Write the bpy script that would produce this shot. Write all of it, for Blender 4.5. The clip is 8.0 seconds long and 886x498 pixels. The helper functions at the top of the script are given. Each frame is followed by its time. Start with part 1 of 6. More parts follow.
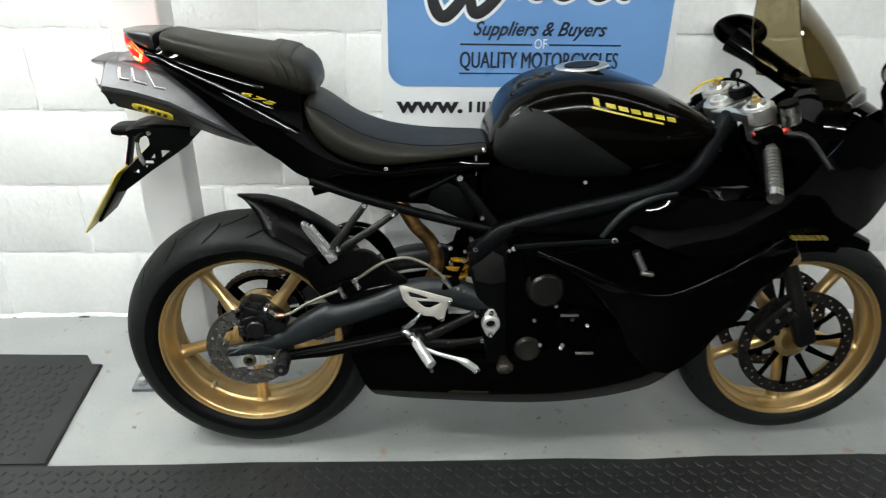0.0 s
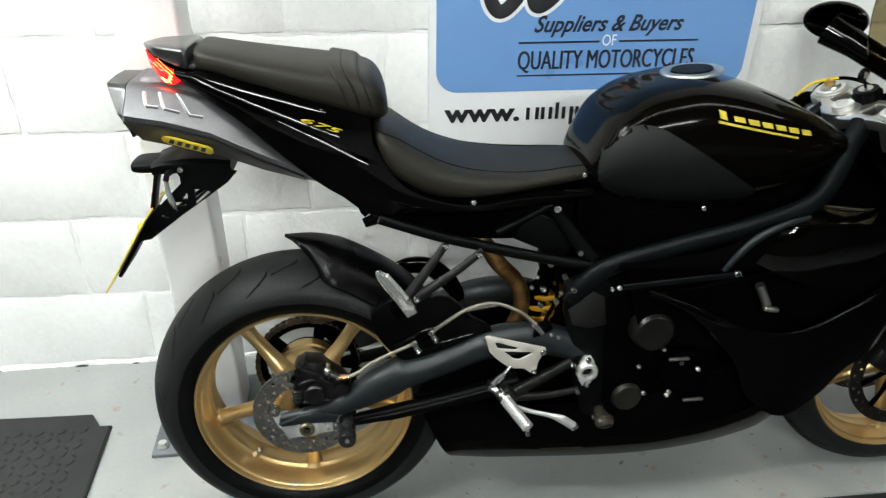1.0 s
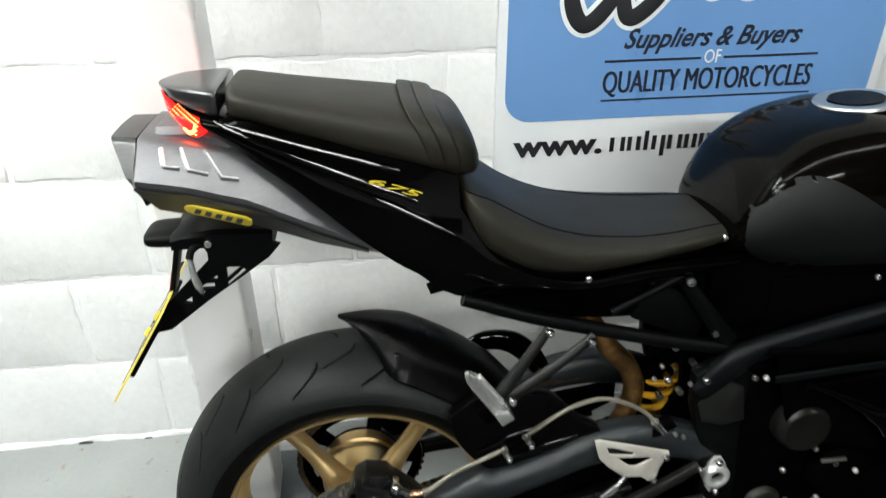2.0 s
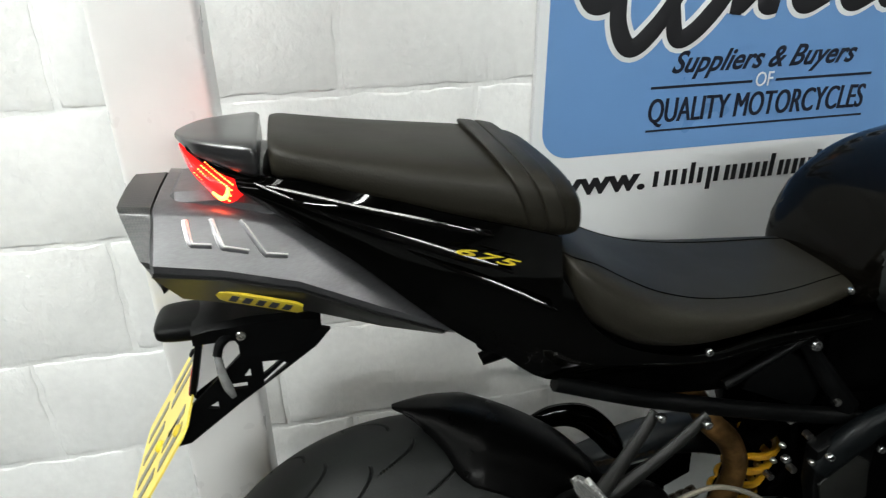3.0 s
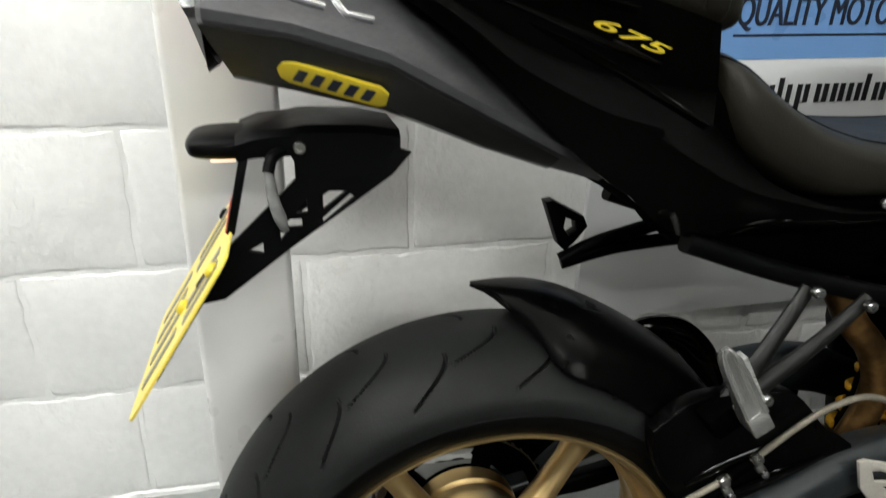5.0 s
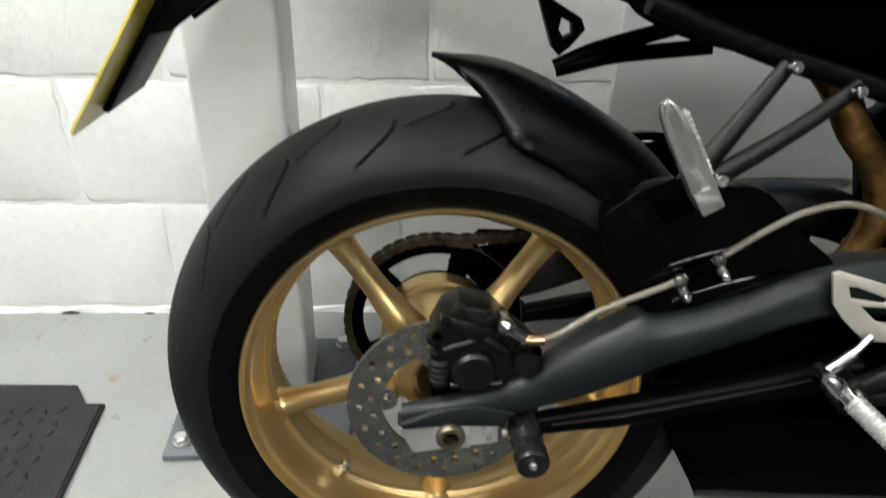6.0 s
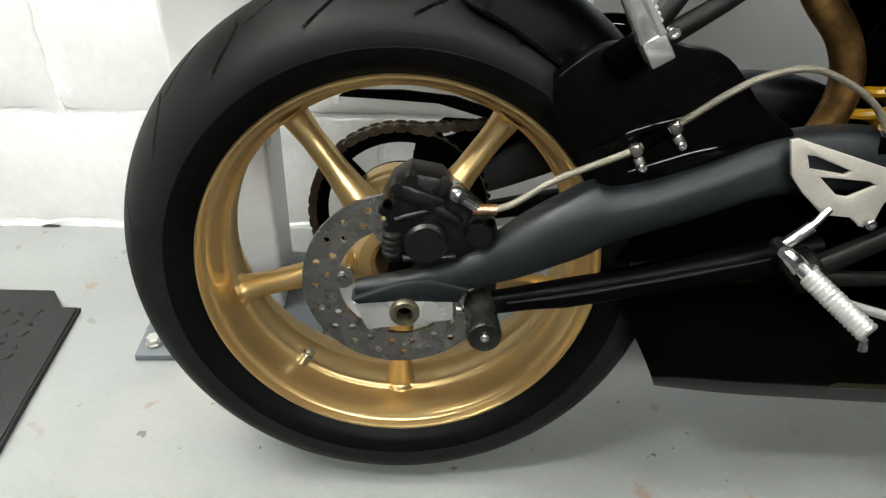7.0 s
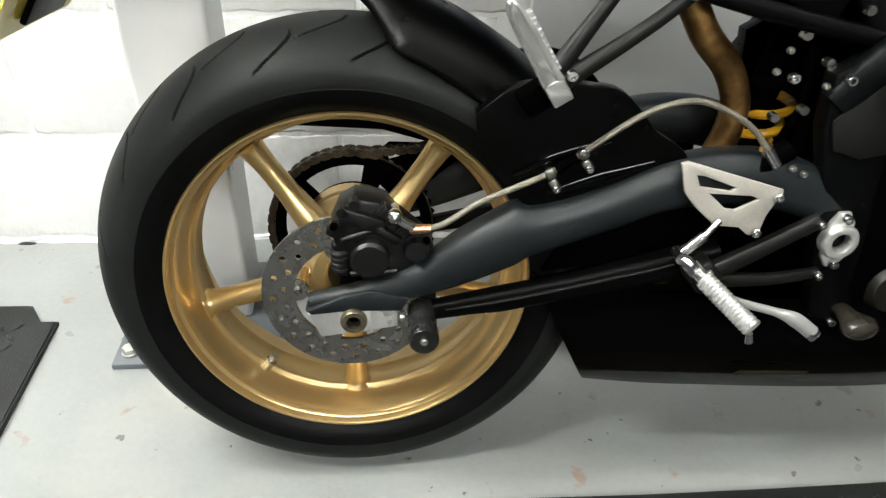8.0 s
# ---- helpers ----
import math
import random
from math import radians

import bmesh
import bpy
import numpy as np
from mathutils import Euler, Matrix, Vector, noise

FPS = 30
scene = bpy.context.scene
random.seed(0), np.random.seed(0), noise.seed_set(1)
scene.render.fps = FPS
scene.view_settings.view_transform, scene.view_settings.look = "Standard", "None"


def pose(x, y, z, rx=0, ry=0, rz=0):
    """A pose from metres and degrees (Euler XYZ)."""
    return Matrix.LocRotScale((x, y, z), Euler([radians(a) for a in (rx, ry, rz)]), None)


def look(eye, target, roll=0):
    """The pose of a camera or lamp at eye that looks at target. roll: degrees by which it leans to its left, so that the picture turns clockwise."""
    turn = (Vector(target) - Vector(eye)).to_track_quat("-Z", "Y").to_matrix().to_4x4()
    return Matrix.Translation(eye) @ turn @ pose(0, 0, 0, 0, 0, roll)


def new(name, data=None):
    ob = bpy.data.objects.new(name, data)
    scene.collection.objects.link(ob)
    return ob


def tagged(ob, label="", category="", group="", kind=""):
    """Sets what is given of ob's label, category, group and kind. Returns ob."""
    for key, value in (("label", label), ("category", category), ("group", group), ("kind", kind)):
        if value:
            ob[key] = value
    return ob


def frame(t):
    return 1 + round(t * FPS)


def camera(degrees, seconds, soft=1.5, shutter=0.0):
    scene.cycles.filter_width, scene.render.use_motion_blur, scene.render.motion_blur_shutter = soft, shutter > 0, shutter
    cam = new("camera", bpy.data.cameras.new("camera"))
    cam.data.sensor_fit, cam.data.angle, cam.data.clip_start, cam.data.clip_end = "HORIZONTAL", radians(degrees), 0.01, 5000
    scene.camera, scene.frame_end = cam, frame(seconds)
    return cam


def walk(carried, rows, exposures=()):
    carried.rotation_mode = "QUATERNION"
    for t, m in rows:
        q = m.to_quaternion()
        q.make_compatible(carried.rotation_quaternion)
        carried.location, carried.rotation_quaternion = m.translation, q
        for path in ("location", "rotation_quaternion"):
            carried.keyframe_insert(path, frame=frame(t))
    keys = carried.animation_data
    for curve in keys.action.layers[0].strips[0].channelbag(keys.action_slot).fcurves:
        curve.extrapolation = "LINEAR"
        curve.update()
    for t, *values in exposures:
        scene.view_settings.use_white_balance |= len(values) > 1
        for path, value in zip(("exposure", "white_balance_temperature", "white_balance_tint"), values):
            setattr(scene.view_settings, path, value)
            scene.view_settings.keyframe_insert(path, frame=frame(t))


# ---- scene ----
cam = camera(62.7, 8.0, soft=1.25, shutter=0.35)
PATH = [
    (0, (-0.053, -0.024, 1.446), (0.03, 1.723, 0.475), 1.2),
    (0.5, (-0.135, 0.133, 1.435), (-0.087, 1.859, 0.425), 1.3),
    (1, (-0.309, 0.292, 1.427), (-0.11, 2.001, 0.409), 0.7),
    (1.5, (-0.384, 0.423, 1.405), (-0.163, 2.119, 0.369), 1.1),
    (2, (-0.42, 0.642, 1.384), (-0.226, 2.351, 0.363), -0.4),
    (2.2, (-0.419, 0.702, 1.374), (-0.215, 2.427, 0.382), -0.3),
    (3.3, (-0.622, 0.906, 1.315), (-0.208, 2.619, 0.37), 0.3),
    (3.5, (-0.639, 0.92, 1.291), (-0.197, 2.647, 0.384), 1.0),
    (4, (-0.682, 0.954, 1.227), (-0.185, 2.706, 0.4), 0.7),
    (4.2, (-0.687, 0.96, 1.192), (-0.23, 2.739, 0.401), 0.9),
    (5.3, (-0.621, 0.945, 1.019), (-0.284, 2.689, 0.099), 2.0),
    (5.5, (-0.583, 0.922, 0.993), (-0.36, 2.665, 0.037), 1.3),
    (6, (-0.513, 0.868, 0.909), (-0.398, 2.571, -0.133), 2.1),
    (6.5, (-0.469, 0.836, 0.842), (-0.372, 2.5, -0.263), 2.7),
    (7, (-0.453, 0.82, 0.822), (-0.363, 2.473, -0.3), 2.3),
    (7.5, (-0.431, 0.796, 0.847), (-0.326, 2.453, -0.267), 2.0),
    (8, (-0.415, 0.749, 0.899), (-0.264, 2.39, -0.234), 1.9),
]

EXPOSURES = [(0.0, -0.1, 6500, 10), (1.0, 0.02, 6500, 10), (2.2, -0.05, 6500, 10), (3.5, -0.53, 6650, 12), (4.2, -0.50, 6750, 14), (5.5, -0.20, 6700, 11), (7.0, 0.13, 6750, 11), (8.0, 0.33, 6750, 11)]
walk(cam, [(t, look(eye, target, roll)) for t, eye, target, roll in PATH], EXPOSURES)

# ---- light ----
world = bpy.data.worlds.new("workshop_air")
scene.world = world
world.use_nodes = True
world.node_tree.nodes["Background"].inputs[0].default_value = (0.8, 0.85, 0.9, 1)
world.node_tree.nodes["Background"].inputs[1].default_value = 0.02
TUBE_POWER = 222.0


# ---- materials ----
def material(name, color, rough=0.5, metal=0.0, coat=0.0, grain=0.0, grain_size=200.0, blotch=0.0, blotch_size=6.0,
             bump=0.0, bump_size=300.0, rough_var=0.0, stretch=(1, 1, 1), emit=None, strength=0.0, spec=0.5, alpha=1.0):
    """A principled surface whose colour and relief vary at two scales, in world metres."""
    m = bpy.data.materials.new(name)
    m.use_nodes = True
    nt = m.node_tree
    b = nt.nodes["Principled BSDF"]
    b.inputs["Roughness"].default_value = rough
    b.inputs["Metallic"].default_value = metal
    b.inputs["Coat Weight"].default_value = coat
    b.inputs["Coat Roughness"].default_value = 0.04
    b.inputs["Specular IOR Level"].default_value = spec
    b.inputs["Base Color"].default_value = (*color, 1)
    geo = nt.nodes.new("ShaderNodeNewGeometry")
    mp = nt.nodes.new("ShaderNodeMapping")
    mp.inputs["Scale"].default_value = stretch
    nt.links.new(geo.outputs["Position"], mp.inputs["Vector"])

    def noise_node(size, detail=3.0):
        n = nt.nodes.new("ShaderNodeTexNoise")
        n.inputs["Scale"].default_value = size
        n.inputs["Detail"].default_value = detail
        nt.links.new(mp.outputs[0], n.inputs["Vector"])
        return n

    last = None
    for amount, size in ((blotch, blotch_size), (grain, grain_size)):
        if amount <= 0:
            continue
        n = noise_node(size)
        rm = nt.nodes.new("ShaderNodeMapRange")
        rm.inputs["From Min"].default_value, rm.inputs["From Max"].default_value = 0.3, 0.7
        rm.inputs["To Min"].default_value, rm.inputs["To Max"].default_value = 1 - amount, 1 + amount
        nt.links.new(n.outputs["Fac"], rm.inputs["Value"])
        mix = nt.nodes.new("ShaderNodeMix")
        mix.data_type, mix.blend_type = "RGBA", "MULTIPLY"
        mix.inputs["Factor"].default_value = 1
        if last:
            nt.links.new(last, mix.inputs["A"])
        else:
            mix.inputs["A"].default_value = (*color, 1)
        nt.links.new(rm.outputs[0], mix.inputs["B"])
        last = mix.outputs["Result"]
    if last:
        nt.links.new(last, b.inputs["Base Color"])
    if rough_var > 0:
        n = noise_node(blotch_size * 2.3)
        rm = nt.nodes.new("ShaderNodeMapRange")
        rm.inputs["To Min"].default_value, rm.inputs["To Max"].default_value = max(0.02, rough - rough_var), rough + rough_var
        nt.links.new(n.outputs["Fac"], rm.inputs["Value"])
        nt.links.new(rm.outputs[0], b.inputs["Roughness"])
    if bump > 0:
        n = noise_node(bump_size)
        bp = nt.nodes.new("ShaderNodeBump")
        bp.inputs["Strength"].default_value = 1.0
        bp.inputs["Distance"].default_value = bump
        nt.links.new(n.outputs["Fac"], bp.inputs["Height"])
        nt.links.new(bp.outputs[0], b.inputs["Normal"])
    if emit:
        b.inputs["Emission Color"].default_value = (*emit, 1)
        b.inputs["Emission Strength"].default_value = strength
    return m


def wall_paint_material():
    m = material("white_wall_paint", (0.8, 0.8, 0.79), 0.42, blotch=0.03, blotch_size=3.0, grain=0.03, grain_size=60, rough_var=0.06)
    nt = m.node_tree
    b = nt.nodes["Principled BSDF"]
    geo = nt.nodes.new("ShaderNodeNewGeometry")
    mp = nt.nodes.new("ShaderNodeMapping")
    mp.inputs["Scale"].default_value = (1.0, 1.0, 0.55)
    nt.links.new(geo.outputs["Position"], mp.inputs["Vector"])
    runs = nt.nodes.new("ShaderNodeTexNoise")
    runs.inputs["Scale"].default_value, runs.inputs["Detail"].default_value = 26, 3
    nt.links.new(mp.outputs[0], runs.inputs["Vector"])
    ridge = nt.nodes.new("ShaderNodeMapRange")
    ridge.inputs["From Min"].default_value, ridge.inputs["From Max"].default_value = 0.52, 0.74
    nt.links.new(runs.outputs["Fac"], ridge.inputs["Value"])
    fine = nt.nodes.new("ShaderNodeTexNoise")
    fine.inputs["Scale"].default_value, fine.inputs["Detail"].default_value = 95, 5
    nt.links.new(geo.outputs["Position"], fine.inputs["Vector"])
    b1 = nt.nodes.new("ShaderNodeBump")
    b1.inputs["Distance"].default_value, b1.inputs["Strength"].default_value = 0.0013, 1.0
    nt.links.new(ridge.outputs[0], b1.inputs["Height"])
    b2 = nt.nodes.new("ShaderNodeBump")
    b2.inputs["Distance"].default_value, b2.inputs["Strength"].default_value = 0.0015, 1.0
    nt.links.new(fine.outputs["Fac"], b2.inputs["Height"])
    nt.links.new(b1.outputs[0], b2.inputs["Normal"])
    nt.links.new(b2.outputs[0], b.inputs["Normal"])
    return m


def floor_paint_material():
    m = material("grey_floor_paint", (0.262, 0.270, 0.264), 0.32, blotch=0.08, blotch_size=4.0, grain=0.03, grain_size=90, rough_var=0.12, bump=0.0006, bump_size=60)
    nt = m.node_tree
    b = nt.nodes["Principled BSDF"]
    base = b.inputs["Base Color"].links[0].from_socket
    geo = nt.nodes.new("ShaderNodeNewGeometry")

    def overlay(previous, size, low, high, color, strength):
        n = nt.nodes.new("ShaderNodeTexNoise")
        n.inputs["Scale"].default_value, n.inputs["Detail"].default_value = size, 3
        nt.links.new(geo.outputs["Position"], n.inputs["Vector"])
        r = nt.nodes.new("ShaderNodeMapRange")
        r.inputs["From Min"].default_value, r.inputs["From Max"].default_value = low, high
        r.inputs["To Max"].default_value = strength
        nt.links.new(n.outputs["Fac"], r.inputs["Value"])
        mix = nt.nodes.new("ShaderNodeMix")
        mix.data_type = "RGBA"
        nt.links.new(r.outputs[0], mix.inputs["Factor"])
        nt.links.new(previous, mix.inputs["A"])
        mix.inputs["B"].default_value = (*color, 1)
        return mix.outputs["Result"]

    out = overlay(base, 34, 0.70, 0.725, (0.06, 0.055, 0.05), 0.85)
    out = overlay(out, 2.2, 0.56, 0.75, (0.42, 0.40, 0.35), 0.6)
    out = overlay(out, 17, 0.655, 0.71, (0.24, 0.13, 0.08), 0.6)
    nt.links.new(out, b.inputs["Base Color"])
    return m


WALL = wall_paint_material()
FLOOR = floor_paint_material()
# ceiling and side walls are unseen, toned dark to keep gloss reflections black
CEIL = material("ceiling_paint", (0.07, 0.07, 0.07), 0.8, spec=0.2, blotch=0.06)
BACKWALL = material("dark_unseen_wall_tone", (0.045, 0.047, 0.05), 0.8, spec=0.2, blotch=0.12, blotch_size=1.2)
COLUMN = material("column_gloss_paint", (0.78, 0.77, 0.76), 0.3, blotch=0.05, blotch_size=7, rough_var=0.08, bump=0.0005, bump_size=40)
STEEL_GREY = material("grey_steel_paint", (0.09, 0.10, 0.11), 0.5, blotch=0.2, blotch_size=14)
MAT = material("rubber_mat", (0.009, 0.0095, 0.0095), 0.5, spec=0.3, blotch=0.25, blotch_size=9, grain=0.15, grain_size=150, bump=0.0006, bump_size=400)
GLOSS = material("black_gloss_paint", (0.0004, 0.0004, 0.0003), 0.035, spec=0.16, rough_var=0.012, blotch_size=3)
# same black gloss paint, sheen raised to strengthen the crease highlights
GLOSS_EDGE = material("gloss_paint_raised_sheen", (0.0004, 0.0004, 0.0003), 0.05, spec=0.5, rough_var=0.015, blotch_size=5)
SATIN = material("black_satin_paint", (0.0012, 0.0013, 0.0014), 0.42, spec=0.07, rough_var=0.1, blotch=0.15, blotch_size=12, bump=0.0002, bump_size=900)
SWING = material("slate_black_satin_paint", (0.0066, 0.0089, 0.0106), 0.46, spec=0.36, rough_var=0.08, blotch=0.12, blotch_size=10, grain=0.2, grain_size=700, bump=0.0003, bump_size=800)
HUGGER = material("satin_black_plastic", (0.0009, 0.0009, 0.0009), 0.3, spec=0.07, rough_var=0.08, blotch=0.15, blotch_size=12, bump=0.0002, bump_size=500)
# swingarm's slate paint again, darkened to put the frame's shade into it
SPAR = material("slate_paint_in_shade", (0.0019, 0.0026, 0.0030), 0.42, spec=0.10, rough_var=0.08, blotch=0.12, blotch_size=10, bump=0.0002, bump_size=900)
OLIVE = material("olive_black_satin_paint", (0.0058, 0.0060, 0.0054), 0.45, spec=0.2, rough_var=0.08, blotch=0.15, blotch_size=14, bump=0.0002, bump_size=900)
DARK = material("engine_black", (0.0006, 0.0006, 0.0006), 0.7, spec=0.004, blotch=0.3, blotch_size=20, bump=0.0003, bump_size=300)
# rubber lightened so that the ribs' sheen is in its colour
GRIP = material("lightened_grip_rubber", (0.022, 0.021, 0.018), 0.42, spec=0.4, blotch=0.3, blotch_size=60)
RUBBER = material("tyre_rubber", (0.0088, 0.0097, 0.0093), 0.55, spec=0.13, blotch=0.2, blotch_size=9, grain=0.12, grain_size=220, bump=0.00015, bump_size=350, rough_var=0.06)
SIDEWALL = material("tyre_sidewall_rubber", (0.0022, 0.0023, 0.0023), 0.45, spec=0.06, blotch=0.15, blotch_size=12, bump=0.0002, bump_size=300)
BRASS = material("brass_nut", (0.62, 0.45, 0.18), 0.3, metal=0.9, blotch=0.1, blotch_size=30)
GOLD = material("gold_wheel_paint", (0.66, 0.468, 0.215), 0.31, metal=0.85, grain=0.05, grain_size=900, blotch=0.05, blotch_size=14, rough_var=0.04)
SEAT = material("black_seat_vinyl", (0.0105, 0.0092, 0.0062), 0.48, spec=0.19, blotch=0.1, blotch_size=8, bump=0.00025, bump_size=500, rough_var=0.06)
CAN = material("titanium_sleeve", (0.145, 0.145, 0.152), 0.36, metal=0.85, grain=0.1, grain_size=160, stretch=(1, 1, 8), blotch=0.15, blotch_size=5, rough_var=0.08)
CHROME = material("chrome", (0.66, 0.66, 0.66), 0.22, metal=1.0, blotch=0.08, blotch_size=30, rough_var=0.05)
POLISHED = material("polished_alloy", (0.78, 0.77, 0.75), 0.3, metal=0.7, grain=0.05, grain_size=500, rough_var=0.08)
ALLOY = material("brushed_alloy", (0.60, 0.59, 0.56), 0.34, metal=1.0, grain=0.08, grain_size=500, rough_var=0.08)
PEG_ALLOY = material("bright_cast_alloy", (0.78, 0.77, 0.75), 0.24, metal=0.85, grain=0.06, grain_size=500, rough_var=0.06)
PLATE_ALLOY = material("satin_alloy_plate", (0.62, 0.58, 0.52), 0.5, metal=0.55, grain=0.06, grain_size=300, rough_var=0.06)
CALIPER = material("grey_black_caliper", (0.0028, 0.0028, 0.0028), 0.36, spec=0.36, blotch=0.3, blotch_size=40, bump=0.0004, bump_size=300)
DISC = material("brake_disc_steel", (0.47, 0.455, 0.43), 0.27, metal=1.0, grain=0.05, grain_size=400, blotch=0.1, blotch_size=20, rough_var=0.06)
# steel for the front end, darkened to carry the shade it stands in
DISC_DARK = material("shade_darkened_steel", (0.045, 0.042, 0.04), 0.4, metal=0.9, grain=0.25, grain_size=300, blotch=0.2, blotch_size=20)
CHAIN = material("greasy_chain_steel", (0.055, 0.042, 0.028), 0.45, metal=0.6, blotch=0.6, blotch_size=40)
PIPE = material("heat_tinted_pipe", (0.24, 0.13, 0.045), 0.32, metal=0.9, blotch=0.6, blotch_size=28, grain=0.25, grain_size=90, rough_var=0.1)
YELLOW = material("yellow_decal", (0.62, 0.47, 0.03), 0.35, blotch=0.05)
PLATE_YELLOW = material("yellow_plate_film", (0.80, 0.63, 0.10), 0.3, blotch=0.04, blotch_size=20)
SPRING = material("yellow_spring_paint", (0.55, 0.28, 0.012), 0.35, blotch=0.15, blotch_size=30)
INK = material("black_ink", (0.012, 0.012, 0.014), 0.4, blotch=0.1)
PLATE_INK = material("grey_plate_print", (0.13, 0.125, 0.12), 0.35, blotch=0.15, blotch_size=30)
NAVY = material("navy_ink", (0.012, 0.016, 0.03), 0.4, blotch=0.1)
SIGN_BLUE = material("sign_blue_print", (0.135, 0.275, 0.53), 0.3, blotch=0.04, blotch_size=3, rough_var=0.06)
SIGN_WHITE = material("sign_white_print", (0.74, 0.75, 0.76), 0.3, blotch=0.03, blotch_size=3, rough_var=0.06)
ORANGE = material("orange_print", (0.8, 0.25, 0.05), 0.4, blotch=0.05)
RED_LENS = material("lit_red_lens", (0.5, 0.01, 0.01), 0.15, emit=(1.0, 0.015, 0.012), strength=2.0, coat=1.0)
RED_CORE = material("lit_bulbs", (0.8, 0.3, 0.1), 0.3, emit=(1.0, 0.075, 0.014), strength=34.0)
LAMP_LENS = material("lit_plate_lamp", (0.9, 0.8, 0.7), 0.3, emit=(1.0, 0.72, 0.5), strength=2.2)
RED_PLASTIC = material("red_reflector", (0.55, 0.02, 0.015), 0.2, coat=1.0, blotch=0.1)
RED_ANODISED = material("red_anodised", (0.6, 0.04, 0.02), 0.3, metal=0.5, blotch=0.1)
BLUE_ANODISED = material("blue_print", (0.03, 0.08, 0.4), 0.3, blotch=0.1)
HOSE = material("braided_hose", (0.20, 0.18, 0.145), 0.4, metal=0.5, grain=0.35, grain_size=900, bump=0.0005, bump_size=1200)
TUBE_GLOW = material("fluorescent_tube", (0.9, 0.9, 0.9), 0.5, emit=(0.95, 1.0, 0.97), strength=TUBE_POWER)
DIM_GLOW = material("dim_fluorescent_tube", (0.9, 0.9, 0.9), 0.5, emit=(0.97, 1.0, 0.95), strength=92.0)
FIXTURE = material("white_fixture_enamel", (0.7, 0.7, 0.7), 0.4, blotch=0.05)
MIRROR = material("mirror_glass", (0.36, 0.36, 0.33), 0.03, metal=1.0)


def carbon_material():
    m = material("carbon_weave", (0.02, 0.02, 0.02), 0.3, coat=0.12, spec=0.2)
    nt = m.node_tree
    b = nt.nodes["Principled BSDF"]
    geo = nt.nodes.new("ShaderNodeNewGeometry")
    ch = nt.nodes.new("ShaderNodeTexChecker")
    ch.inputs["Scale"].default_value = 420
    ch.inputs["Color1"].default_value, ch.inputs["Color2"].default_value = (0.006, 0.006, 0.0065, 1), (0.026, 0.025, 0.023, 1)
    mp = nt.nodes.new("ShaderNodeMapping")
    mp.inputs["Rotation"].default_value = (0.4, 0.78, 0.3)
    nt.links.new(geo.outputs["Position"], mp.inputs["Vector"])
    nt.links.new(mp.outputs[0], ch.inputs["Vector"])
    nt.links.new(ch.outputs["Color"], b.inputs["Base Color"])
    return m


def glass_material(name, color, rough=0.02):
    m = bpy.data.materials.new(name)
    m.use_nodes = True
    b = m.node_tree.nodes["Principled BSDF"]
    b.inputs["Base Color"].default_value = (*color, 1)
    b.inputs["Roughness"].default_value = rough
    b.inputs["Transmission Weight"].default_value = 1.0
    b.inputs["IOR"].default_value = 1.40
    return m


CARBON = carbon_material()
SMOKE = glass_material("smoked_screen", (0.30, 0.25, 0.14))
# the can's downward facets, their shade put into a darker colour
CAN_DARK = material("sleeve_underside_shade", (0.030, 0.029, 0.028), 0.34, metal=0.5, grain=0.08, grain_size=160, blotch=0.2, blotch_size=8, rough_var=0.06)
TANK_GOLD = material("dull_gold_decal_film", (0.46, 0.36, 0.04), 0.32, blotch=0.12, blotch_size=40)
TANK_BLACK = material("black_tank_lacquer", (0.0012, 0.001, 0.0007), 0.11, spec=0.07, rough_var=0.02, blotch_size=3)
KNEE = material("knee_pad_rubber", (0.0058, 0.0065, 0.0062), 0.5, spec=0.15, bump=0.0006, bump_size=700, rough_var=0.05)


# ---- building helpers ----
def to_mesh(name, bm, mat, smooth=35):
    me = bpy.data.meshes.new(name)
    bmesh.ops.recalc_face_normals(bm, faces=bm.faces)
    bm.to_mesh(me)
    bm.free()
    me.materials.append(mat)
    if smooth:
        me.polygons.foreach_set("use_smooth", [True] * len(me.polygons))
        me.set_sharp_from_angle(angle=radians(smooth))
    return me


def thing(name, bm, mat, label="", category="", group="", kind="", smooth=35):
    return tagged(new(name, to_mesh(name, bm, mat, smooth)), label, category, group, kind)


def part(name, bm, mat, parent, label="", smooth=35):
    ob = new(name, to_mesh(name, bm, mat, smooth))
    ob.parent = parent
    if label:
        ob["label"] = label
    return ob


def shared(name, me, parent, m):
    ob = new(name, me)
    ob.parent = parent
    ob.matrix_basis = m
    return ob


def box(bm, x0, x1, y0, y1, z0, z1, bevel=0.0, seg=2):
    r = bmesh.ops.create_cube(bm, size=1)
    for v in r["verts"]:
        v.co = Vector(((x0 + x1) / 2 + v.co.x * (x1 - x0), (y0 + y1) / 2 + v.co.y * (y1 - y0), (z0 + z1) / 2 + v.co.z * (z1 - z0)))
    if bevel:
        edges = list({e for v in r["verts"] for e in v.link_edges})
        bmesh.ops.bevel(bm, geom=edges, offset=bevel, segments=seg, affect="EDGES", profile=0.5)
    return bm


def obox(bm, m, size, bevel=0.0):
    """A box of that size, bevelled, moved by the matrix m."""
    tmp = bmesh.new()
    sx, sy, sz = size
    box(tmp, -sx / 2, sx / 2, -sy / 2, sy / 2, -sz / 2, sz / 2, bevel)
    tmp.transform(m)
    me = bpy.data.meshes.new("tmp")
    tmp.to_mesh(me)
    tmp.free()
    bm.from_mesh(me)
    bpy.data.meshes.remove(me)
    return bm


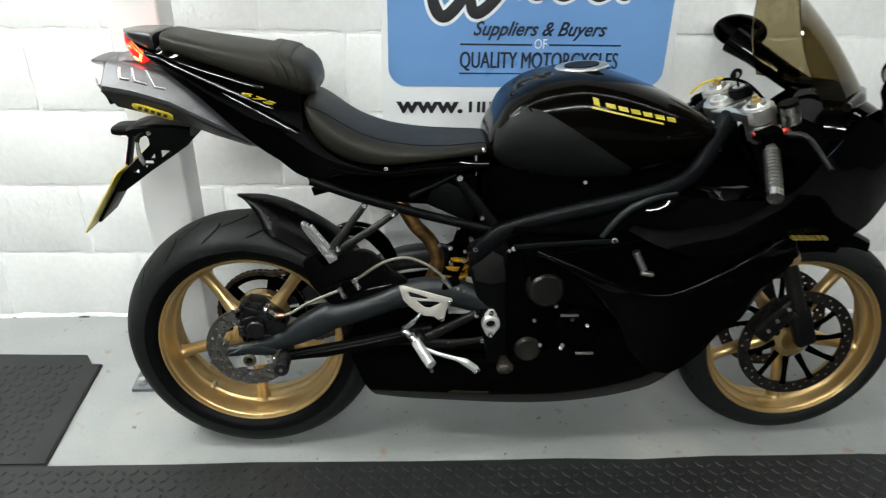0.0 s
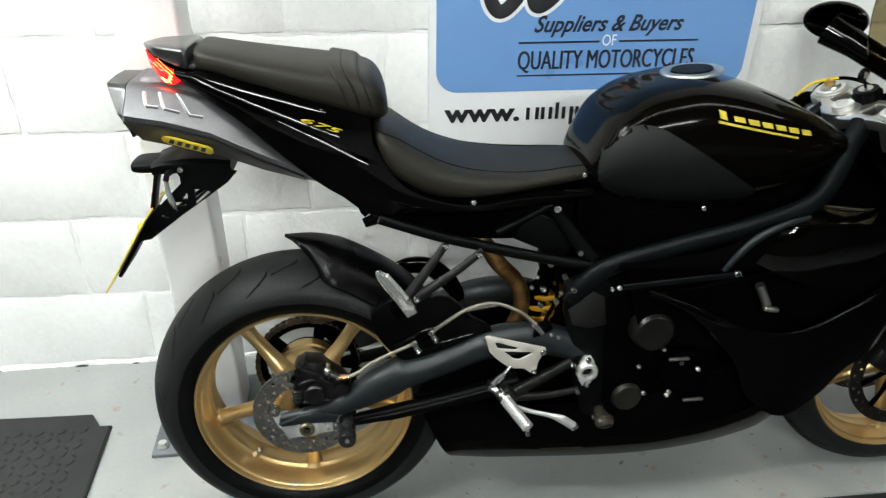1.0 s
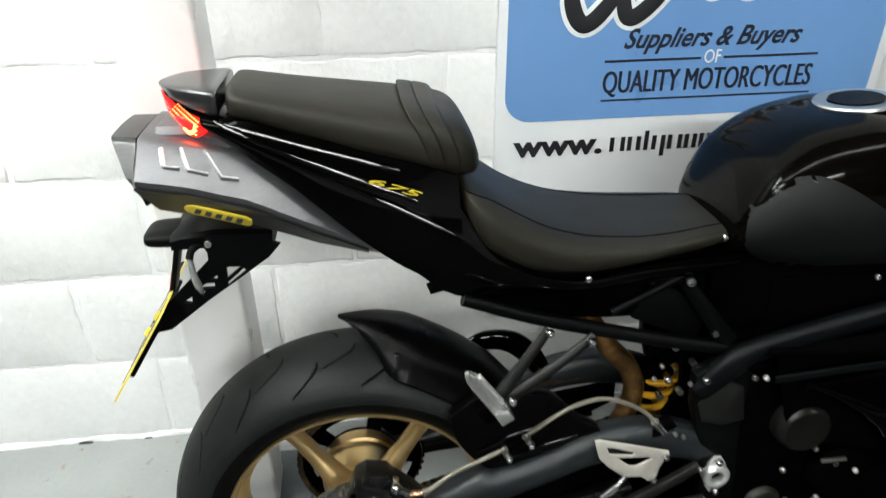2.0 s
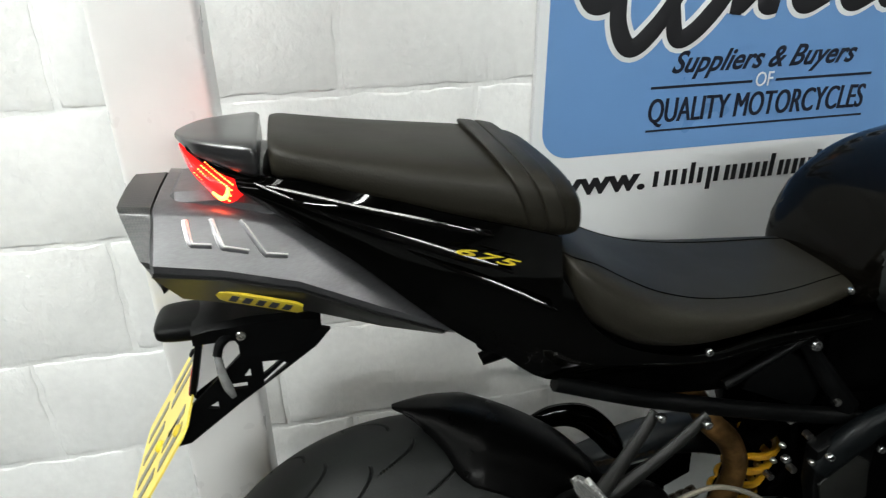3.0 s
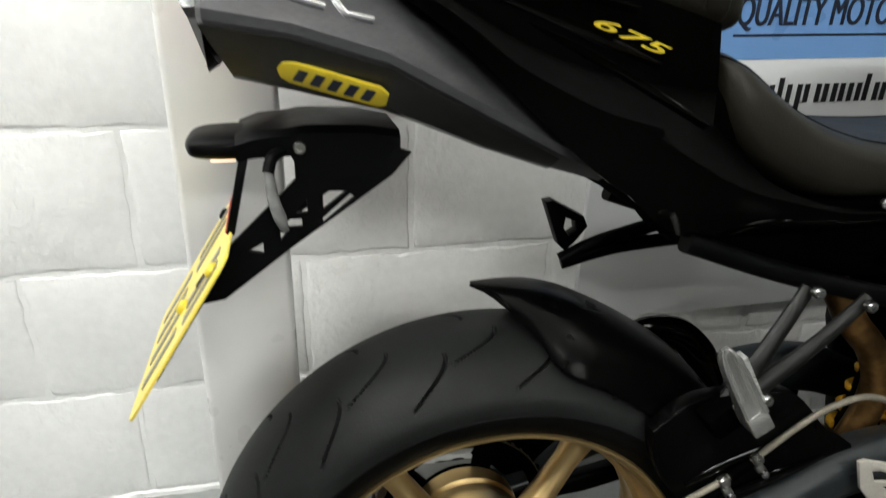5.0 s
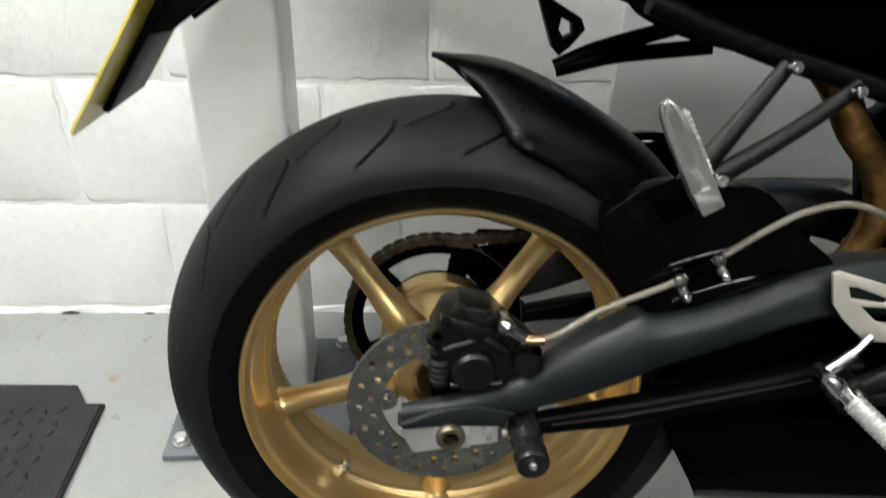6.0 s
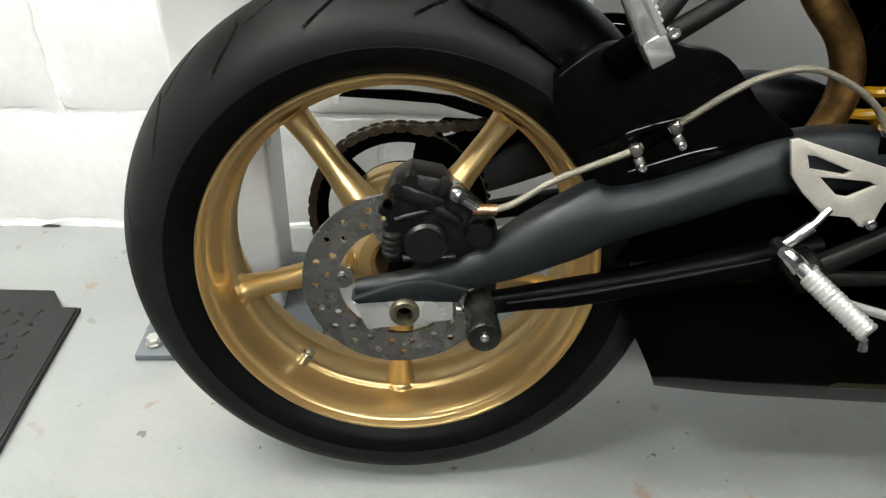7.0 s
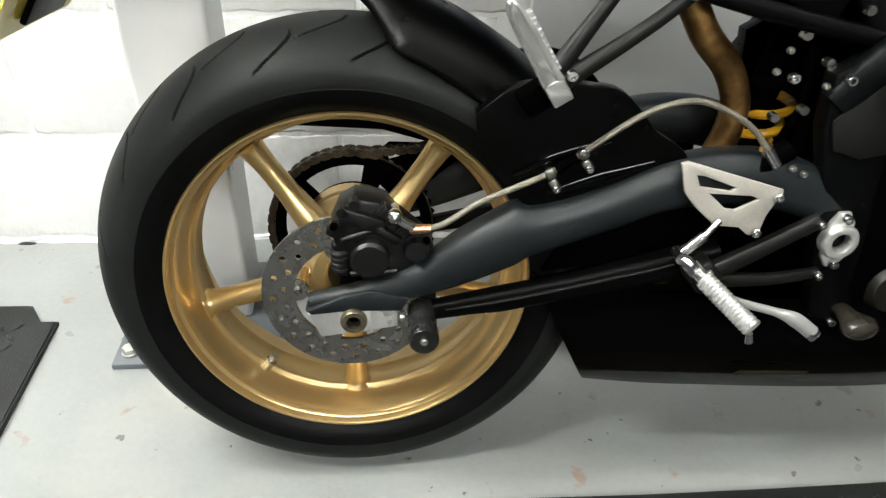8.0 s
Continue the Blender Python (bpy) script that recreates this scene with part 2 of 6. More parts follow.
def loft(bm, rings, closed=True, caps=True):
    rows = [[bm.verts.new(p) for p in r] for r in rings]
    n = len(rows[0])
    for a, b in zip(rows, rows[1:]):
        for i in range(n if closed else n - 1):
            j = (i + 1) % n
            bm.faces.new((a[i], a[j], b[j], b[i]))
    if caps and closed:
        bm.faces.new(rows[0])
        bm.faces.new(rows[-1])
    return bm


def smooth_line(pts, steps=6):
    """A Catmull-Rom line through the points."""
    p = [Vector(q) for q in pts]
    p = [p[0] * 2 - p[1]] + p + [p[-1] * 2 - p[-2]]
    out = []
    for i in range(1, len(p) - 2):
        for k in range(steps):
            t = k / steps
            a, b, c, d = p[i - 1], p[i], p[i + 1], p[i + 2]
            out.append(0.5 * ((2 * b) + (c - a) * t + (2 * a - 5 * b + 4 * c - d) * t * t + (3 * b - a - 3 * c + d) * t ** 3))
    out.append(p[-2])
    return out


def tube(bm, pts, r, n=12, steps=6, flat=1.0, up=(0, 1, 0), power=2.0, straight=False):
    """A tube along the points; r may be a list, one for each point; flat scales it along up."""
    line = [Vector(q) for q in pts] if straight else smooth_line(pts, steps)
    rings = []
    m = len(line)
    for i, c in enumerate(line):
        t = (line[min(i + 1, m - 1)] - line[max(i - 1, 0)]).normalized()
        u = Vector(up) - t * Vector(up).dot(t)
        u.normalize()
        w = t.cross(u)
        if isinstance(r, (int, float)):
            rad = r
        else:
            f = i / (m - 1) * (len(r) - 1)
            k = min(int(f), len(r) - 2)
            rad = r[k] + (r[k + 1] - r[k]) * (f - k)
        ring = []
        for k in range(n):
            a = 2 * math.pi * k / n
            ca, sa = math.cos(a), math.sin(a)
            ca = math.copysign(abs(ca) ** (2 / power), ca)
            sa = math.copysign(abs(sa) ** (2 / power), sa)
            ring.append(c + u * (rad * flat * ca) + w * (rad * sa))
        rings.append(ring)
    return loft(bm, rings)


def lathe(bm, profile, centre, n=64, closed_profile=True):
    """Turns the profile of (radius, y) round the y axis through centre."""
    rings = []
    for i in range(n):
        a = 2 * math.pi * i / n
        rings.append([(centre[0] + r * math.cos(a), centre[1] + y, centre[2] + r * math.sin(a)) for r, y in profile])
    rows = [[bm.verts.new(p) for p in r] for r in rings]
    m = len(profile)
    for i in range(n):
        a, b = rows[i], rows[(i + 1) % n]
        for k in range(m if closed_profile else m - 1):
            j = (k + 1) % m
            bm.faces.new((a[k], a[j], b[j], b[k]))
    return bm


def rod(bm, a, b, r, n=14, r2=None):
    return tube(bm, [a, b], [r, r if r2 is None else r2], n=n, straight=True, up=(0.31, 0.2, 0.93) if abs((Vector(b) - Vector(a)).normalized().y) > 0.7 else (0, 1, 0))


def slab(bm, outline, y0, y1, holes=(), bevel=0.0):
    """A flat plate with that outline in x and z, between y0 and y1, with holes through it."""
    edges = []
    for loop in (outline, *holes):
        vs = [bm.verts.new((x, y0, z)) for x, z in loop]
        for i in range(len(vs)):
            edges.append(bm.edges.new((vs[i], vs[(i + 1) % len(vs)])))
    r = bmesh.ops.triangle_fill(bm, edges=edges, use_beauty=True, use_dissolve=False)
    faces = [g for g in r["geom"] if isinstance(g, bmesh.types.BMFace)]
    ex = bmesh.ops.extrude_face_region(bm, geom=faces)
    moved = [g for g in ex["geom"] if isinstance(g, bmesh.types.BMVert)]
    for v in moved:
        v.co.y = y1
    if bevel:
        rim = [e for e in bm.edges if len(e.link_faces) == 2 and e.calc_face_angle(0) > 1.0]
        bmesh.ops.bevel(bm, geom=rim, offset=bevel, segments=2, affect="EDGES", profile=0.5, clamp_overlap=True)
    return bm


def resample(pts, n, smooth=True):
    line = [Vector((p[0], 0, p[1])) for p in pts]
    if smooth and len(line) > 2:
        line = smooth_line(line, 8)
    d = [0.0]
    for a, b in zip(line, line[1:]):
        d.append(d[-1] + (b - a).length)
    out = []
    for i in range(n):
        s = d[-1] * i / (n - 1)
        k = max(j for j in range(len(d)) if d[j] <= s + 1e-9)
        k = min(k, len(line) - 2)
        f = (s - d[k]) / max(d[k + 1] - d[k], 1e-9)
        out.append(line[k].lerp(line[k + 1], min(f, 1)))
    return out


def skin(bm, top, bottom, ytop, ybot, bulge=0.01, thick=0.004, n=22, m=8, side=-1, crease=None):
    """A curved panel between two edges; ytop and ybot are half widths, lists allowed; side -1 is the right of the machine."""
    a, b = resample(top, n), resample(bottom, n)

    def pick(v, f):
        if isinstance(v, (int, float)):
            return v
        f *= len(v) - 1
        k = min(int(f), len(v) - 2)
        return v[k] + (v[k + 1] - v[k]) * (f - k)

    outer, inner = [], []
    for i in range(n):
        f = i / (n - 1)
        ro, ri = [], []
        for k in range(m + 1):
            g = k / m
            p = a[i].lerp(b[i], g)
            y = pick(ytop, f) * (1 - g) + pick(ybot, f) * g + bulge * math.sin(math.pi * g)
            ro.append(Vector((p.x, side * y, p.z)))
            ri.append(Vector((p.x, side * (y - thick), p.z)))
        outer.append(ro)
        inner.append(ri)
    rings = [o + i[::-1] for o, i in zip(outer, inner)]
    return loft(bm, rings)


def body(bm, stations, n=32, p=2.5, lower=0.0):
    """A closed form along x from (x, top, bottom, half width) stations, smoothed between them; lower narrows its underside."""
    line = smooth_line([Vector((s[0], s[1], s[2])) for s in stations], 5)
    wide = smooth_line([Vector((s[0], s[3], 0)) for s in stations], 5)
    rings = []
    for q, w in zip(line, wide):
        x, zt, zb = q
        zc, h = (zt + zb) / 2, max((zt - zb) / 2, 0.001)
        ring = []
        for k in range(n):
            a = 2 * math.pi * k / n
            ca, sa = math.cos(a), math.sin(a)
            y = max(w.y, 0.002) * math.copysign(abs(ca) ** (2 / p), ca)
            z = math.copysign(abs(sa) ** (2 / p), sa)
            y *= 1 - lower * max(0, -z)
            ring.append((x, y, zc + h * z))
        rings.append(ring)
    return loft(bm, rings)


def hexhead(r, h):
    """A bolt head with a flange; it points along -y from its seat."""
    bm = bmesh.new()
    loft(bm, [[(r * 1.15 * math.cos(a), y, r * 1.15 * math.sin(a)) for a in [2 * math.pi * k / 12 for k in range(12)]] for y in (0, -h * 0.3)])
    loft(bm, [[(r * s * math.cos(a), y, r * s * math.sin(a)) for a in [2 * math.pi * k / 6 for k in range(6)]] for y, s in ((-h * 0.3, 1), (-h * 0.9, 1), (-h, 0.85))])
    return bm


def text_mesh(body_text, size, width=None, shear=0.0, depth=0.0015, mat=None, name="lettering", spacing=1.0, bold=0.0):
    """Lettering in the built-in font, upright in the x-z plane, facing -y, centred on its width and base line."""
    cu = bpy.data.curves.new(name, "FONT")
    cu.body, cu.size, cu.shear, cu.extrude, cu.space_character = body_text, size, shear, depth / 2, spacing
    cu.offset = bold
    cu.align_x = "CENTER"
    cu.resolution_u = 4
    tmp = bpy.data.objects.new(name, cu)
    scene.collection.objects.link(tmp)
    dg = bpy.context.evaluated_depsgraph_get()
    me = bpy.data.meshes.new_from_object(tmp.evaluated_get(dg))
    bpy.data.objects.remove(tmp)
    bpy.data.curves.remove(cu)
    me.transform(Matrix.Rotation(radians(90), 4, "X"))
    xs = [v.co.x for v in me.vertices]
    if width and xs:
        f = width / (max(xs) - min(xs))
        me.transform(Matrix.Diagonal((f, 1, 1, 1)))
    me.materials.clear()
    me.materials.append(mat)
    return me


# ---- the room ----
WALL_Y, COURSE, BLOCK, BED = 2.108, 0.2402, 0.453, 0.011
XL, XR, YB, ZC = -3.4, 4.3, -5.5, 3.1

bm = bmesh.new()
box(bm, XL, XR, YB, WALL_Y, -0.12, 0.0)
thing("floor", bm, FLOOR, "pale grey painted concrete floor with specks and stains", "floor", kind="structure", smooth=0)
bm = bmesh.new()
box(bm, XL - 0.15, XR + 0.15, YB - 0.15, WALL_Y + 0.25, ZC, ZC + 0.12)
thing("ceiling", bm, CEIL, "plain unseen workshop ceiling, toned dark", "ceiling", kind="structure", smooth=0)
for nm, (x0, x1, y0, y1) in (("wall_west", (XL - 0.15, XL, YB, WALL_Y)), ("wall_east", (XR, XR + 0.15, YB, WALL_Y)), ("wall_south", (XL - 0.15, XR + 0.15, YB - 0.15, YB))):
    bm = bmesh.new()
    box(bm, x0, x1, y0, y1, -0.12, ZC)
    thing(nm, bm, BACKWALL, "plain unseen workshop wall, toned dark", "wall", kind="structure", smooth=0)
bm = bmesh.new()
box(bm, XL - 0.15, XR + 0.15, WALL_Y - 0.0008, WALL_Y + 0.25, -0.12, ZC)
wall = thing("wall_north", bm, WALL, "white painted concrete block wall with rough joints", "wall", kind="structure", smooth=0)


def strip_light(x, y, length=1.5, glow=TUBE_GLOW, radius=0.018):
    bm = bmesh.new()
    box(bm, x - length / 2, x + length / 2, y - 0.09, y + 0.09, ZC - 0.06, ZC, 0.008)
    lamp = thing("ceiling_light", bm, FIXTURE, "white twin-tube fluorescent batten on the ceiling", "light", "ceiling battens")
    for dy in (-0.05, 0.05):
        bm = bmesh.new()
        rod(bm, (x - length / 2 + 0.02, y + dy, ZC - 0.085), (x + length / 2 - 0.02, y + dy, ZC - 0.085), radius, n=10)
        part("tube", bm, glow, lamp, "lit fluorescent tube")


for lx, ly in ((-2.2, 1.45), (-2.2, 0.5), (-0.7, -2.4), (0.9, -2.4)):
    strip_light(lx, ly)
# unseen row, set dim and slim so it mainly draws highlights on gloss
for lx in (-0.6, 0.95, 2.5):
    strip_light(lx, 0.85, glow=DIM_GLOW, radius=0.006)

# steel column on its base plate
bm = bmesh.new()
box(bm, -0.798, -0.670, 1.821, 1.942, 0.012, ZC, 0.008, 3)
col = thing("steel_column", bm, COLUMN, "square steel column in pale gloss paint, bolted to the floor", "column")
bm = bmesh.new()
box(bm, -0.893, -0.598, 1.702, 2.0, 0.0, 0.012, 0.002)
part("base_plate", bm, STEEL_GREY, col, "grey painted steel base plate")
bolt_me = to_mesh("bolt", hexhead(0.012, 0.016), ALLOY)
for bx in (-0.868, -0.624):
    for by in (1.73, 1.978):
        shared("bolt", bolt_me, col, pose(bx, by, 0.012, -90, 0, 17))


def mat_studs(bm, x0, x1, y0, y1, z, pitch, inside=None):
    """Rows of raised tread lozenges, turned by turns."""
    nx, ny = int((x1 - x0) / pitch), int((y1 - y0) / pitch)
    for i in range(nx):
        for j in range(ny):
            cx, cy = x0 + (i + 0.5) * pitch, y0 + (j + 0.5) * pitch
            if inside and not inside(cx, cy):
                continue
            a = radians(45 if (i + j) % 2 else -45)
            ca, sa = math.cos(a), math.sin(a)
            L, W, H = pitch * 0.52, pitch * 0.17, 0.0022
            pts = [(-L, 0, 0), (0, -W, 0), (L, 0, 0), (0, W, 0)]
            low = [bm.verts.new((cx + u * ca - v * sa, cy + u * sa + v * ca, z)) for u, v, _ in pts]
            hi = [bm.verts.new((cx + 0.6 * (u * ca - v * sa), cy + 0.6 * (u * sa + v * ca), z + H)) for u, v, _ in pts]
            for k in range(4):
                bm.faces.new((low[k], low[(k + 1) % 4], hi[(k + 1) % 4], hi[k]))
            bm.faces.new(hi)


def floor_mat(outline, label, studs):
    bm = bmesh.new()
    vs = [bm.verts.new((x, y, 0.0005)) for x, y in outline]
    f = bm.faces.new(vs)
    ex = bmesh.ops.extrude_face_region(bm, geom=[f])
    for g in ex["geom"]:
        if isinstance(g, bmesh.types.BMVert):
            g.co.z = 0.011
    rim = [e for e in bm.edges if all(abs(v.co.z - 0.011) < 1e-5 for v in e.verts)]
    bmesh.ops.bevel(bm, geom=rim, offset=0.004, segments=2, affect="EDGES")
    ob = thing("rubber_mat", bm, MAT, label, "mat", "floor mats", smooth=30)
    bm = bmesh.new()
    mat_studs(bm, *studs, 0.011, 0.028)
    tagged(part("tread", bm, MAT, ob, "raised chequer tread", smooth=0), kind="stuff")
    return ob


floor_mat([(-2.3, 1.402), (-1.015, 1.402), (-1.021, 1.60), (-1.025, 1.828), (-1.056, 1.828), (-1.088, 1.876), (-1.6, 1.884), (-2.3, 1.89)],
          "black rubber floor mat with chequer tread and a notched corner", (-2.0, -1.05, 1.43, 1.83))
front = [(-2.3, -0.6), (2.6, -0.6)]
edge = [(2.6 - 4.9 * i / 24, 1.398 + 0.009 * noise.noise((i * 0.9, 3.1, 0.2))) for i in range(25)]
floor_mat(front + edge, "black rubber floor mat with chequer tread and worn edge", (-1.6, 1.6, 0.85, 1.385))

# sign board on the wall
SIGN_Y = 2.088
bm = bmesh.new()
box(bm, -0.146, 0.705, SIGN_Y, 2.1035, 0.30, 1.62, 0.002)
sign = thing("sign_board", bm, SIGN_WHITE, "white dealer sign board with blue panel and black lettering", "sign")


def rounded_panel(x0, x1, z0, z1, r, y0, y1):
    pts = []
    for cx, cz, a0 in ((x1 - r, z1 - r, 0), (x0 + r, z1 - r, 90), (x0 + r, z0 + r, 180), (x1 - r, z0 + r, 270)):
        for k in range(9):
            a = radians(a0 + 90 * k / 8)
            pts.append((cx + r * math.cos(a), cz + r * math.sin(a)))
    return slab(bmesh.new(), pts, y0, y1)


part("panel", rounded_panel(-0.127, 0.684, 0.800, 1.60, 0.055, SIGN_Y + 0.001, SIGN_Y - 0.0012), SIGN_BLUE, sign, "blue printed panel with rounded corners", smooth=0)


def sign_text(s, size, x, z, width, mat, shear=0.0, spacing=1.0, bold=0.0):
    me = text_mesh(s, size, width, shear, 0.001, mat, "lettering", spacing, bold)
    ob = new("lettering", me)
    ob.parent = sign
    ob.matrix_basis = pose(x, SIGN_Y - 0.0018, z)
    return ob


sign_text("QUALITY MOTORCYCLES", 0.068, 0.312, 0.857, 0.462, NAVY)
for k, dx in enumerate((-0.0011, 0.0011)):
    sign_text("QUALITY MOTORCYCLES", 0.068, 0.312 + dx, 0.857, 0.462, NAVY).location.y -= 0.0003 * (k + 1)
sign_text("OF", 0.040, 0.313, 0.914, 0.036, SIGN_WHITE)
sign_text("Suppliers & Buyers", 0.056, 0.305, 0.951, 0.385, NAVY, 0.4, bold=0.0012)
sign_text("www.", 0.066, -0.003, 0.722, 0.20, INK, bold=0.0025)


def bar(x0, x1, z0, z1, mat, dy=0.0, slant=0.0):
    bm = bmesh.new()
    y = SIGN_Y - 0.0012 - dy
    slab(bm, [(x0, z0), (x1, z0), (x1 + slant, z1), (x0 + slant, z1)], y + 0.0008, y - 0.0006)
    return part("print_bar", bm, mat, sign, smooth=0)


bar(0.08, 0.288, 0.922, 0.927, NAVY)
bar(0.338, 0.548, 0.922, 0.927, NAVY)
bar(0.08, 0.55, 0.8385, 0.8425, NAVY)
x = 0.112
for w, up, dn in ((0.034, 0, 0), (0.03, 0, 0), (0.014, 0.012, 0), (0.03, 0, 0.016), (0.033, 0, 0), (0.028, 0, 0), (0.044, 0, 0), (0.031, 0.016, 0), (0.027, 0, 0), (0.027, 0, 0), (0.014, 0.016, 0), (0.024, 0, 0)):
    count = 1 if w < 0.02 else 3 if w > 0.04 else 2
    for i in range(count):
        u = x + (w - 0.0095) * (i / (count - 1) if count > 1 else 0.4)
        bar(u, u + 0.0095, 0.722 - (dn if i == count - 1 else 0), 0.755 + (up if i == 0 else 0), INK, slant=0.0)
    x += w + 0.006
# flowing logo drawn as plain brush strokes with a white outline
STROKES = [[(-0.075, 1.10), (-0.05, 1.065), (-0.02, 1.07), (0.0, 1.11)], [(0.0, 1.12), (0.0, 1.03), (0.03, 0.985), (0.08, 1.03), (0.14, 1.13)],
           [(0.10, 1.06), (0.115, 1.0), (0.15, 1.01), (0.20, 1.07), (0.25, 1.16)], [(0.255, 1.16), (0.235, 1.09), (0.225, 1.035)], [(0.23, 1.045), (0.275, 1.09), (0.285, 1.05), (0.31, 1.045)],
           [(0.32, 1.07), (0.355, 1.09), (0.35, 1.06), (0.37, 1.045), (0.41, 1.06)], [(0.42, 1.07), (0.455, 1.09), (0.45, 1.06), (0.47, 1.045), (0.51, 1.06)], [(0.52, 1.17), (0.53, 1.06), (0.56, 1.05)]]
for st in STROKES:
    st = [(px, pz + 0.016) for px, pz in st]
    for mat, rad, y in ((SIGN_WHITE, 0.026, SIGN_Y - 0.0014), (INK, 0.017, SIGN_Y - 0.0026)):
        bm = bmesh.new()
        tube(bm, [(px, y, pz) for px, pz in st], [rad * 0.8, rad, rad, rad * 0.7], n=8, steps=8, flat=0.05, up=(0, 1, 0))
        part("brush_stroke", bm, mat, sign)
bar(0.18, 0.225, 1.085, 1.12, ORANGE, 0.002)
sign.location = (0.004, 0, 0.022)

# ---- the motorcycle: x forward from the rear axle, y to its left, z up from the ground ----
bike = new("motorcycle")
bike.empty_display_size = 0.2
bike.matrix_basis = pose(-0.4645, 1.5498, 0.0012) @ pose(0, 0, 0, -5.6, 0, 0)
tagged(bike, "black sports motorcycle with gold wheels, leaning beside the wall", "motorcycle")
AXLE, FAXLE = (0.0, 0.0, 0.316), (1.428, 0.0, 0.298)


def on_bike(name, bm, mat, label="", parent=None, smooth=35):
    return part(name, bm, mat, parent or bike, label, smooth)


def mirrored(name, build, mat, label="", parent=None, smooth=35):
    """Builds a part for the right (-1) and the left (1) of the machine."""
    return [on_bike(name, build(bmesh.new(), s), mat, label, parent, smooth) for s in (-1, 1)]


def socket_head(r, h):
    return lathe(bmesh.new(), [(0.0001, -h * 0.45), (r * 0.42, -h * 0.45), (r * 0.5, -h), (r * 0.8, -h), (r, -h * 0.75), (r, 0.0), (0.0001, 0.0)], (0, 0, 0), 12, False)


def bolts(parent, spots, r=0.007, h=0.007, mat=CHROME, name="bolt", turn=0):
    me = to_mesh(name, socket_head(r * 0.85, h), mat)
    for i, (x, y, z) in enumerate(spots):
        shared(name, me, parent, pose(x, y, z, 0, 23 * i, turn))


def tyre_mesh(profile, centre, n, grooves, width):
    """A turned tyre whose tread grooves are cut in as real hollows."""
    bm = bmesh.new()
    rows = []
    for i in range(n):
        th = 2 * math.pi * i / n
        row = []
        for j, (r, y) in enumerate(profile):
            cut = 0.0
            u = y / width
            g = (th / (2 * math.pi) * grooves) % 1.0
            for side, off, lo, hi, slope in ((-1, 0.20, 0.12, 0.66, 0.62), (-1, 0.72, 0.46, 0.965, 0.55), (1, 0.45, 0.12, 0.66, 0.62), (1, 0.97, 0.46, 0.965, 0.55)):
                w = u * side
                if lo < w < hi:
                    f = (w - lo) / (hi - lo)
                    c = (off + slope * f * f - 0.12 * f) % 1.0
                    d = abs((g - c + 0.5) % 1.0 - 0.5)
                    cut = max(cut, max(0.0, 1 - (d / 0.018) ** 4) * min(1, 9 * f, 9 * (1 - f)))
            (r0, y0), (r1, y1) = profile[max(0, j - 1)], profile[min(len(profile) - 1, j + 1)]
            long = math.hypot(r1 - r0, y1 - y0)
            rr = r - 0.0062 * cut * (y1 - y0) / long
            yy = y + 0.0062 * cut * (r1 - r0) / long
            row.append(bm.verts.new((centre[0] + rr * math.cos(th), centre[1] + yy, centre[2] + rr * math.sin(th))))
        rows.append(row)
    for i in range(n):
        a, b = rows[i], rows[(i + 1) % n]
        for k in range(len(profile) - 1):
            bm.faces.new((a[k], a[k + 1], b[k + 1], b[k]))
    return bm


def arc_profile(points, n):
    line = resample(points, n)
    return [(p.x, p.z) for p in line]


def wheel_spokes(wheel, centre, spokes, first, hub_y, inner_r):
    """Round cast spokes that flare into barrel and hub."""
    for k in range(spokes):
        bm = bmesh.new()
        a = radians(first + 360 / spokes * k)
        d = Vector((math.cos(a), 0, math.sin(a)))
        c = Vector(centre)
        pts = [c + d * 0.045 + Vector((0, hub_y, 0)), c + d * 0.08 + Vector((0, hub_y, 0)), c + d * 0.13 + Vector((0, hub_y * 0.7, 0)), c + d * 0.172 + Vector((0, hub_y * 0.5, 0)), c + d * (inner_r - 0.004) + Vector((0, hub_y * 0.4, 0)), c + d * (inner_r + 0.005) + Vector((0, hub_y * 0.4, 0))]
        tube(bm, pts, [0.026, 0.021, 0.0155, 0.0145, 0.0170, 0.0225], n=14, steps=4, flat=1.15)
        on_bike("spoke", bm, GOLD, "", wheel)


def wheel_rim(centre, half, inner_r):
    """The lips and barrel of a cast wheel."""
    bm = bmesh.new()
    right = [(0.2335, half - 0.002), (0.2325, half), (0.2300, half - 0.0005), (0.2285, half - 0.003), (0.2275, half - 0.010), (0.2262, half - 0.0112), (0.2225, half - 0.0125), (0.2205, half * 0.80), (0.2195, half * 0.68), (0.2182, half * 0.52), (0.2165, half * 0.42), (0.2140, half * 0.345), (0.2125, half * 0.318), (0.2114, half * 0.310), (0.2090, half * 0.298), (0.2074, half * 0.286), (inner_r + 0.0002, half * 0.268), (inner_r, half * 0.245), (inner_r + 0.0012, half * 0.215), (inner_r + 0.0030, half * 0.17), (inner_r + 0.0034, half * 0.03)]
    inside = [(r, -y) for r, y in right] + [(r, y) for r, y in right[::-1]]
    back = [(0.2345, half - 0.006), (0.2315, half * 0.74), (0.222, half * 0.45), (inner_r + 0.008, half * 0.04)]
    outside = [(r, y) for r, y in back] + [(r, -y) for r, y in back[::-1]]
    lathe(bm, inside + outside, centre, 96)
    return bm


